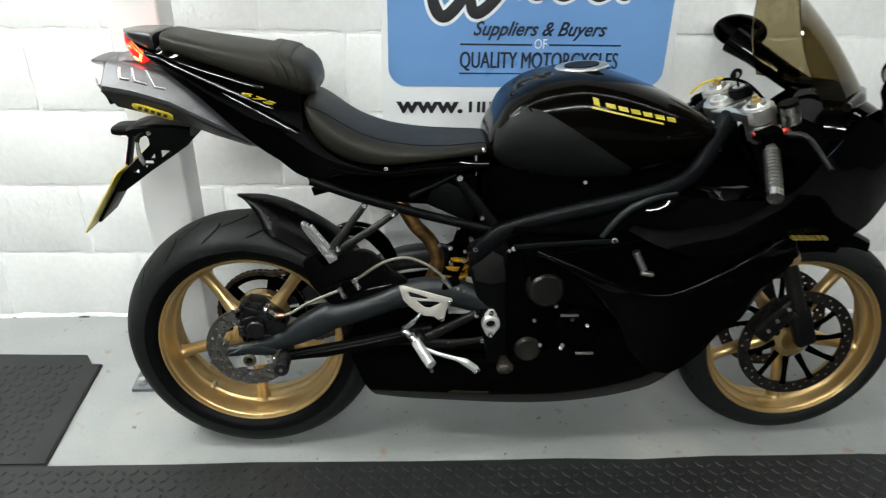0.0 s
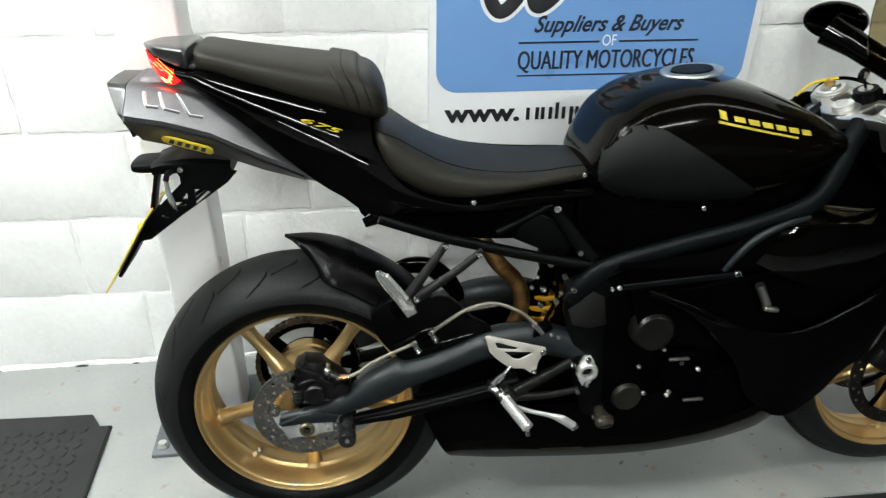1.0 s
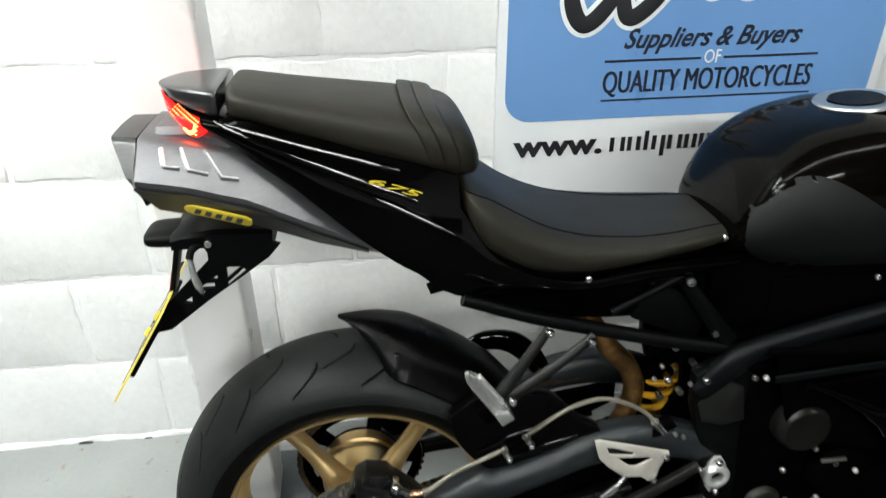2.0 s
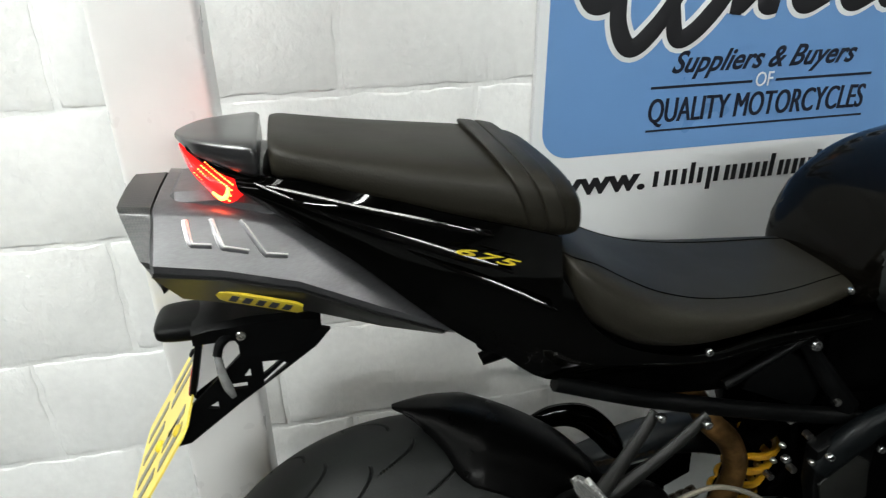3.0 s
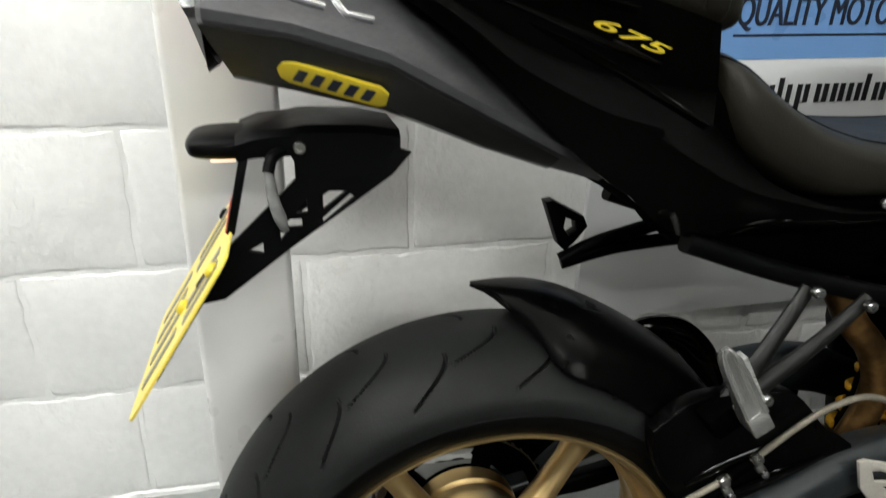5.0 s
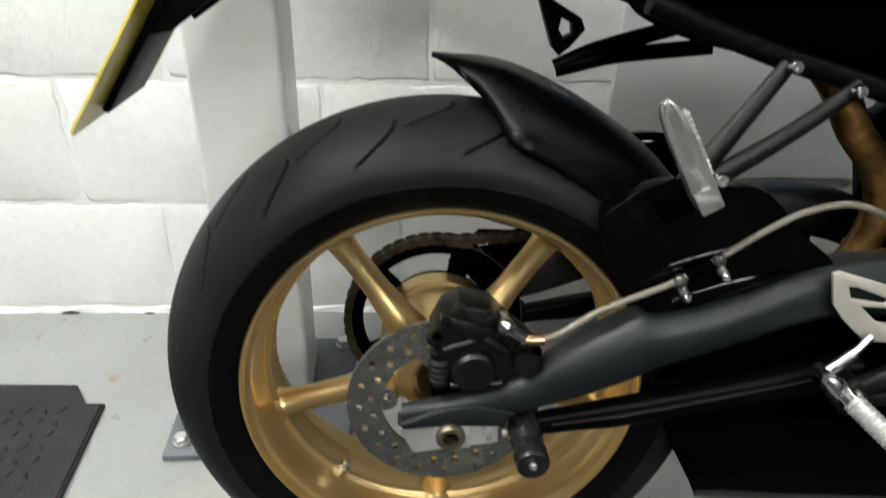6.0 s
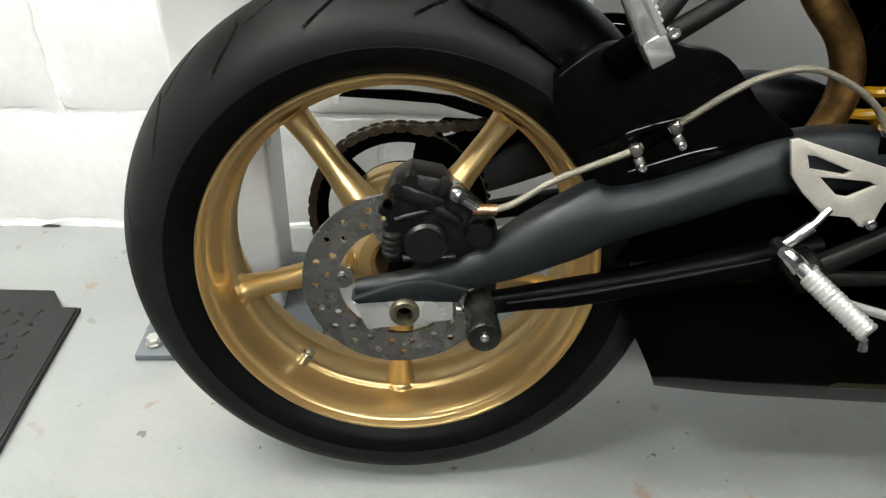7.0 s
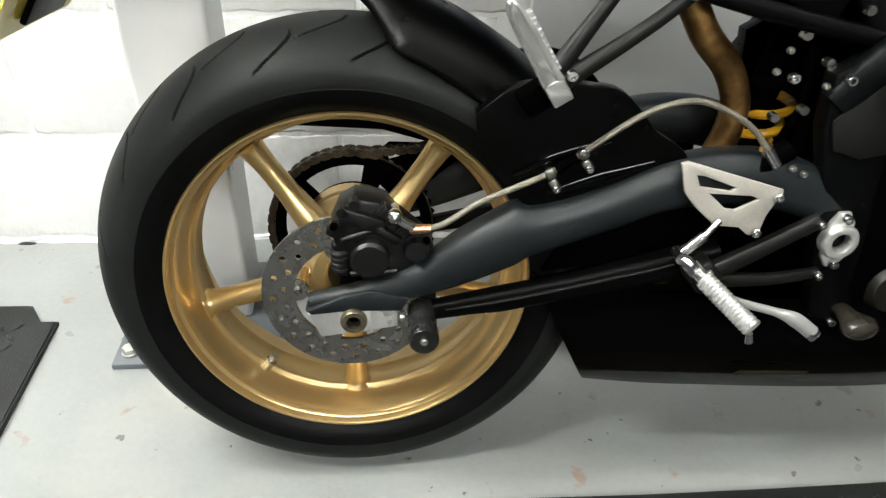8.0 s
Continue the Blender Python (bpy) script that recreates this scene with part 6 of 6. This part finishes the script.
for s in (-1, 1):
    bm = rod(bmesh.new(), (0, s * 0.105, -0.40), (0, s * 0.105, -0.05), 0.0265, 24)
    fk = steered("fork_leg", bm, SATIN, "black and silver upside-down fork leg")
    steered("fork_plate", rod(bmesh.new(), (0, s * 0.105, 0.014), (0, s * 0.105, 0.019), 0.030, 28), POLISHED, "", fk)
    steered("fork_cap", rod(bmesh.new(), (0, s * 0.105, 0.018), (0, s * 0.105, 0.026), 0.022, 24, 0.019), ALLOY, "", fk)
    bm = rod(bmesh.new(), (0, s * 0.105, 0.025), (0, s * 0.105, 0.034), 0.011, 6)
    rod(bm, (0, s * 0.105, 0.033), (0, s * 0.105, 0.042), 0.0055, 12)
    steered("preload_adjuster", bm, BRASS, "brass preload adjuster", fk)
    steered("fork_collar", rod(bmesh.new(), (0, s * 0.105, -0.400), (0, s * 0.105, -0.384), 0.0285, 24), GOLD, "gold fork collar", fk)
    steered("fork_slider", rod(bmesh.new(), (0, s * 0.105, -0.56), (0, s * 0.105, -0.395), 0.020, 24), DISC_DARK, "", fk)
    bm = obox(bmesh.new(), pose(0.0, s * 0.102, -0.60, 0, 0, 0), (0.055, 0.04, 0.12), 0.012)
    obox(bm, pose(-0.045, s * 0.098, -0.545, 0, 20, 0), (0.06, 0.03, 0.035), 0.008)
    steered("fork_foot", bm, CALIPER, "", fk)
    bm = rod(bmesh.new(), (0, s * 0.105, -0.058), (0, s * 0.105, -0.022), 0.035, 28)
    obox(bm, pose(-0.02, s * 0.145, -0.040, 0, 0, s * -20), (0.035, 0.04, 0.030), 0.006)
    tube(bm, [(-0.012, s * 0.13, -0.040), (-0.027, s * 0.20, -0.046), (-0.077, s * 0.30, -0.083)], 0.011, n=12)
    barp = steered("clip_on_bar", bm, ALLOY, "silver clip-on handlebar")
    bm = rod(bmesh.new(), (0.022, s * 0.135, -0.040), (0.030, s * 0.139, -0.040), 0.006, 10)
    steered("pinch_bolt", bm, CHROME, "", barp)
    g0, g1 = Vector((-0.034, s * 0.215, -0.050)), Vector((-0.086, s * 0.318, -0.090))
    tube_pts = [g0.lerp(g1, k / 24) for k in range(25)]
    bm = tube(bmesh.new(), tube_pts, [0.0175 if k % 2 else 0.0155 for k in range(25)], n=16, straight=True)
    steered("grip", bm, GRIP, "ribbed black rubber grip", barp)
    steered("bar_end", rod(bmesh.new(), g1, g1.lerp(g0, -0.16), 0.0165, 16), DISC, "grey bar end weight", barp)
    bm = obox(bmesh.new(), pose(-0.016, s * 0.185, -0.036, 0, 0, 0), (0.045, 0.045, 0.048), 0.010)
    obox(bm, pose(-0.040, s * 0.178, -0.022, 0, 20, 0), (0.018, 0.022, 0.020), 0.004)
    steered("switchgear", bm, DARK, "black handlebar switchgear", barp)
    for k in range(2):
        bm = obox(bmesh.new(), pose(-0.047, s * (0.176 + 0.018 * k), -0.016 - 0.016 * k), (0.006, 0.010, 0.007), 0.002)
        steered("switch", bm, RED_ANODISED if s < 0 and k == 0 else SATIN, "", barp)
    bm = tube(bmesh.new(), [(0.020, s * 0.185, -0.04), (0.045, s * 0.22, -0.05), (0.028, s * 0.33, -0.085)], [0.008, 0.006, 0.005], n=8)
    steered("lever", bm, CALIPER, "", barp)
bm = rod(bmesh.new(), (0.010, 0.0, 0.0), (0.010, 0.0, 0.036), 0.024, 24)
obox(bm, pose(0.012, 0.0, 0.02), (0.05, 0.036, 0.024), 0.006)
lock = steered("ignition_lock", bm, SATIN, "black ignition lock")
steered("lock_face", rod(bmesh.new(), (0.010, 0.0, 0.036), (0.010, 0.0, 0.038), 0.014, 20), ALLOY, "", lock)
bm = bmesh.new()
slab(bm, [(0.017 * math.cos(a), 0.013 * math.sin(a)) for a in [2 * math.pi * k / 18 for k in range(18)]], -0.004, 0.004, bevel=0.002)
bm.transform(Matrix.Translation((0.012, 0.004, 0.066)) @ pose(0, 0, 0, 10, 0, 25))
rod(bm, (0.010, 0.0, 0.036), (0.011, 0.002, 0.056), 0.003, 8)
key = steered("key", bm, SATIN, "black ignition key")
bm = rod(bmesh.new(), (0.0105, -0.0005, 0.0665), (0.0100, -0.0020, 0.0665), 0.007, 14)
steered("key_badge", bm, ALLOY, "", key)
steered("clutch_cable", tube(bmesh.new(), [(-0.055, 0.150, 0.012), (-0.025, 0.128, 0.034), (0.012, 0.090, 0.040)], 0.0032, n=8), YELLOW, "yellow cable across the yoke")
bm = tube(bmesh.new(), [(-0.012, 0.18, -0.02), (0.02, 0.14, 0.02), (0.06, 0.08, 0.01), (0.09, 0.03, -0.06)], 0.004, n=8)
steered("clutch_hose", bm, DARK, "")
bm = rod(bmesh.new(), (0.045, -0.160, -0.03), (0.045, -0.160, 0.012), 0.020, 22)
pot = steered("fluid_reservoir", bm, DISC, "silver brake fluid reservoir")
steered("reservoir_cap", rod(bmesh.new(), (0.045, -0.160, 0.012), (0.045, -0.160, 0.020), 0.021, 22), SATIN, "", pot)
steered("adjuster_knob", rod(bmesh.new(), (0.020, -0.150, -0.048), (0.038, -0.158, -0.042), 0.008, 14), RED_ANODISED, "red adjuster knob", pot)
bm = lathe(bmesh.new(), [(0.047, -0.010), (0.056, -0.012), (0.056, 0.012), (0.047, 0.010)], (0, 0, 0), 36)
M_DIAL = pose(1.405, 0.0, 0.895, 38, 0, -90)
bm.transform(M_DIAL)
gauge = on_bike("instrument_dial", bm, ALLOY, "round instrument with silver rim and coloured marks")
bm = lathe(bmesh.new(), [(0.0001, -0.004), (0.047, -0.004), (0.047, 0.03), (0.0001, 0.03)], (0, 0, 0), 32, False)
bm.transform(M_DIAL)
on_bike("dial_face", bm, INK, "", gauge)
for ang, mt in ((25, BLUE_ANODISED), (55, RED_ANODISED), (150, SIGN_WHITE), (200, SIGN_WHITE)):
    bm = obox(bmesh.new(), M_DIAL @ pose(0.032 * math.cos(radians(ang)), -0.0055, 0.032 * math.sin(radians(ang)), 0, -ang, 0), (0.012, 0.002, 0.018), 0)
    on_bike("dial_mark", bm, mt, "", gauge)
bm = bmesh.new()
for q in (0.03, -0.03):
    rod(bm, (1.29, -0.12, 0.80 + q), (1.30, -0.12, 0.76 + q), 0.012, 12)
tube(bm, [(1.26, -0.06, 0.88), (1.30, -0.08, 0.80), (1.31, -0.07, 0.72)], 0.006, n=8)
tube(bm, [(1.15, -0.05, 0.89), (1.21, -0.09, 0.80), (1.25, -0.10, 0.74)], 0.006, n=8)
on_bike("cockpit_wiring", bm, DARK, "black wiring in the cockpit")
on_bike("wiring_plug", obox(bmesh.new(), pose(1.345, -0.10, 0.817, 0, 10, 0), (0.03, 0.012, 0.012), 0.003), RED_ANODISED, "red wiring plug")
on_bike("cockpit_shroud", body(bmesh.new(), [(1.25, 0.84, 0.70, 0.10), (1.32, 0.87, 0.68, 0.145), (1.40, 0.90, 0.68, 0.15), (1.47, 0.93, 0.70, 0.12)], p=3.0), DARK, "black inner cockpit shroud")

# screen and mirrors
def screen_sheet(bm):
    rings = []
    for i in range(13):
        u = i / 12
        c = Vector((1.490, 0, 0.940)).lerp(Vector((1.255, 0, 1.200)), u) + Vector((0.010, 0, 0.010)) * math.sin(math.pi * u)
        e = Vector((1.30, 0, 0.965)).lerp(Vector((1.240, 0, 1.170)), u) - Vector((0.014, 0, 0)) * math.sin(math.pi * u)
        w = 0.160 - 0.060 * u
        ring = []
        for k in range(17):
            g = -1 + 2 * k / 16
            p = c.lerp(e, abs(g) ** 2.0)
            ring.append(Vector((p.x, w * g, p.z)))
        ring += [p + Vector((-0.002, 0, -0.002)) for p in ring[::-1]]
        rings.append(ring)
    return loft(bm, rings)


scr = on_bike("windscreen", screen_sheet(bmesh.new()), SMOKE, "smoked tinted windscreen")
bm = bmesh.new()
for s in (-1, 1):
    tube(bm, [(1.47, s * 0.02, 0.955), (1.42, s * 0.10, 0.952), (1.36, s * 0.162, 0.948)], [0.014, 0.016, 0.010], n=10)
on_bike("screen_edging", bm, GLOSS, "", scr)
for s, dx in ((-1, 0.055), (1, 0.0)):
    stalk = on_bike("mirror", tube(bmesh.new(), [(1.43 + dx, s * 0.14, 0.928), (1.385 + dx, s * 0.20, 0.960), (1.335 + dx, s * 0.27, 1.000), (1.295 + dx, s * 0.33, 1.030)], [0.030, 0.030, 0.032, 0.040], n=14, flat=0.6), GLOSS, "gloss black rear-view mirror")
    bm = bmesh.new()
    bmesh.ops.create_uvsphere(bm, u_segments=28, v_segments=16, radius=1)
    for v in bm.verts:
        if v.co.x < -0.25:
            v.co.x = -0.25 + (v.co.x + 0.25) * 0.12
    bm.transform(pose(1.320 + dx, s * 0.350, 1.048, 0, -14, 46 if s > 0 else 28) @ Matrix.Diagonal((0.036, 0.075, 0.047, 1)))
    on_bike("mirror_shell", bm, GLOSS, "", stalk)
    bm = bmesh.new()
    lathe(bm, [(0.0001, 0.0), (0.87, 0.0), (0.87, 0.06), (0.0001, 0.06)], (0, 0, 0), 28, False)
    bm.transform(pose(1.320 + dx, s * 0.350, 1.048, 0, -14, 46 if s > 0 else 28) @ Matrix.Diagonal((0.036, 0.075, 0.047, 1)) @ Matrix.Translation((-0.36, 0, 0)) @ pose(0, 0, 0, 0, 0, -90))
    on_bike("mirror_glass", bm, MIRROR, "", stalk)

# front wheel
fw = on_bike("front_wheel", wheel_rim(FAXLE, 0.060, 0.2062), GOLD, "gold painted five-spoke cast front wheel")
wheel_spokes(fw, FAXLE, 5, -158, 0.0, 0.2065)
on_bike("hub", lathe(bmesh.new(), [(0.05, -0.05), (0.03, -0.055), (0.028, 0.055), (0.05, 0.05), (0.045, 0.0)], FAXLE, 40), GOLD, "", fw)
prof = arc_profile([(0.228, -0.052), (0.236, -0.058), (0.25, -0.0625), (0.263, -0.062), (0.279, -0.053), (0.291, -0.037), (0.2985, -0.018), (0.3005, 0.0), (0.2985, 0.018), (0.291, 0.037), (0.279, 0.053), (0.263, 0.062), (0.25, 0.0625), (0.236, 0.058), (0.228, 0.052)], 40)
on_bike("tyre", tyre_mesh(prof, FAXLE, 640, 14, 0.0625), RUBBER, "black sports tyre", fw, 50)
for s in (-1, 1):
    bm = disc_mesh(FAXLE, s * 0.072, 0.122, 0.154, 0.005, 48)
    fd = on_bike("brake_disc", bm, DISC_DARK, "drilled steel front brake disc", fw, 25)
    for k in range(10):
        a = radians(36 * k + 8)
        bm = bmesh.new()
        tube(bm, [(FAXLE[0] + 0.05 * math.cos(a), s * 0.055, FAXLE[2] + 0.05 * math.sin(a)), (FAXLE[0] + 0.09 * math.cos(a + 0.05), s * 0.068, FAXLE[2] + 0.09 * math.sin(a + 0.05)), (FAXLE[0] + 0.125 * math.cos(a + 0.08), s * 0.073, FAXLE[2] + 0.125 * math.sin(a + 0.08))], [0.010, 0.007, 0.009], n=10, flat=0.5)
        on_bike("carrier_arm", bm, DARK, "", fw)
    bm = bmesh.new()
    obox(bm, pose(1.338, s * 0.085, 0.378, 0, -52, 0), (0.11, 0.056, 0.058), 0.012)
    obox(bm, pose(1.345, s * 0.10, 0.41, 0, -48, 0), (0.09, 0.03, 0.03), 0.008)
    cl = on_bike("front_caliper", bm, CALIPER, "black radial front brake caliper")
    bolts(cl, [(1.362, s * 0.116 - (0 if s < 0 else 0.02), 0.425), (1.322, s * 0.114 - (0 if s < 0 else 0.02), 0.362), (1.338, s * 0.116 - (0 if s < 0 else 0.02), 0.392)], 0.006, 0.006, ALLOY)


def mudguard(bm):
    rings = []
    for i in range(17):
        f = i / 16
        a = radians(168 - 110 * f)
        half = 0.066 - 0.02 * abs(2 * f - 1) ** 3
        d = Vector((math.cos(a), 0, math.sin(a)))
        c = Vector(FAXLE) + d * 0.322
        ring = []
        for k in range(13):
            g = -1 + 2 * k / 12
            ring.append(c + Vector((0, half * g, 0)) - d * (0.055 * abs(g) ** 2.2))
        ring += [p - d * 0.004 for p in ring[::-1]]
        rings.append(ring)
    return loft(bm, rings)


on_bike("front_mudguard", mudguard(bmesh.new()), GLOSS, "gloss black front mudguard")


# ---- blocks of the wall ----
def block_mesh(seed, length):
    """A painted block: rounded, slightly uneven edges, set proud of its joints."""
    rng = random.Random(seed)
    bm = bmesh.new()
    L, H = length - 0.005, COURSE - 0.005
    def ring(inset, y, n=22, m=9):
        pts = []
        x0, x1, z0, z1 = inset, L - inset, inset, H - inset
        for i in range(n):
            pts.append((x0 + (x1 - x0) * i / n, z0))
        for i in range(m):
            pts.append((x1, z0 + (z1 - z0) * i / m))
        for i in range(n):
            pts.append((x1 - (x1 - x0) * i / n, z1))
        for i in range(m):
            pts.append((x0, z1 - (z1 - z0) * i / m))
        return [Vector((px, y, pz)) for px, pz in pts]
    j = [Vector((rng.uniform(-1, 1), 0, rng.uniform(-1, 1))) for _ in range(62)]
    r0 = [p + q * 0.0012 for p, q in zip(ring(0.0, 0.012), j)]
    r1 = [p + q * 0.0024 for p, q in zip(ring(0.0026, 0.0012), j)]
    r2 = [p + q * 0.0034 + Vector((0, rng.uniform(-0.0004, 0.0004), 0)) for p, q in zip(ring(0.0070, 0.0), j)]
    loft(bm, [r0, r1, r2])
    return to_mesh("block", bm, WALL, 60)


OFFSETS = (-0.962, -0.651, -0.915, -0.700, -0.938, -0.70, -0.91, -0.68, -0.92, -0.69, -0.93, -0.68, -0.9)
whole = [block_mesh(s, BLOCK) for s in range(7)]
rng = random.Random(5)
for k, off in enumerate(OFFSETS):
    z = BED + k * COURSE
    if z + COURSE > ZC + 0.02:
        break
    x = off - BLOCK * 5
    while x < XR - BLOCK:
        if x > XL:
            shared("block", rng.choice(whole), wall, pose(x + 0.0025, WALL_Y - 0.0027 + rng.uniform(-0.0005, 0.0005), z + 0.0025))
        x += BLOCK

# thick, uneven paint where the wall meets the floor, with a few open gaps under it
rng = random.Random(41)
bm = bmesh.new()
rows = []
low, lift = 0.007, 0.006
for i in range(int((XR - XL) / 0.012) + 1):
    low = min(0.012, max(0.0045, low + rng.uniform(-0.0022, 0.0022)))
    lift = min(0.013, max(0.0025, lift + rng.uniform(-0.0035, 0.0035)))
    x = XL + 0.012 * i
    rows.append([bm.verts.new((x, WALL_Y - y, z)) for y, z in ((low, 0.0), (low * 0.8, lift * 0.42), (0.0050, lift * 0.9), (0.0005, lift + 0.003))])
for a, b in zip(rows, rows[1:]):
    for k in range(3):
        bm.faces.new((a[k], b[k], b[k + 1], a[k + 1]))
part("paint_bead", bm, WALL, wall, "lumpy white paint along the floor line")
for i in range(22):
    x = rng.uniform(-1.6, 3.4)
    n = rng.uniform(0.005, 0.020)
    bm = slab(bmesh.new(), [(x - n, 0.0008), (x - n * 0.3, 0.0024), (x + n * 0.5, 0.0018), (x + n, 0.0009), (x + n * 0.2, 0.0004)], WALL_Y - 0.0125, WALL_Y - 0.0035)
    part("gap", bm, INK, wall)
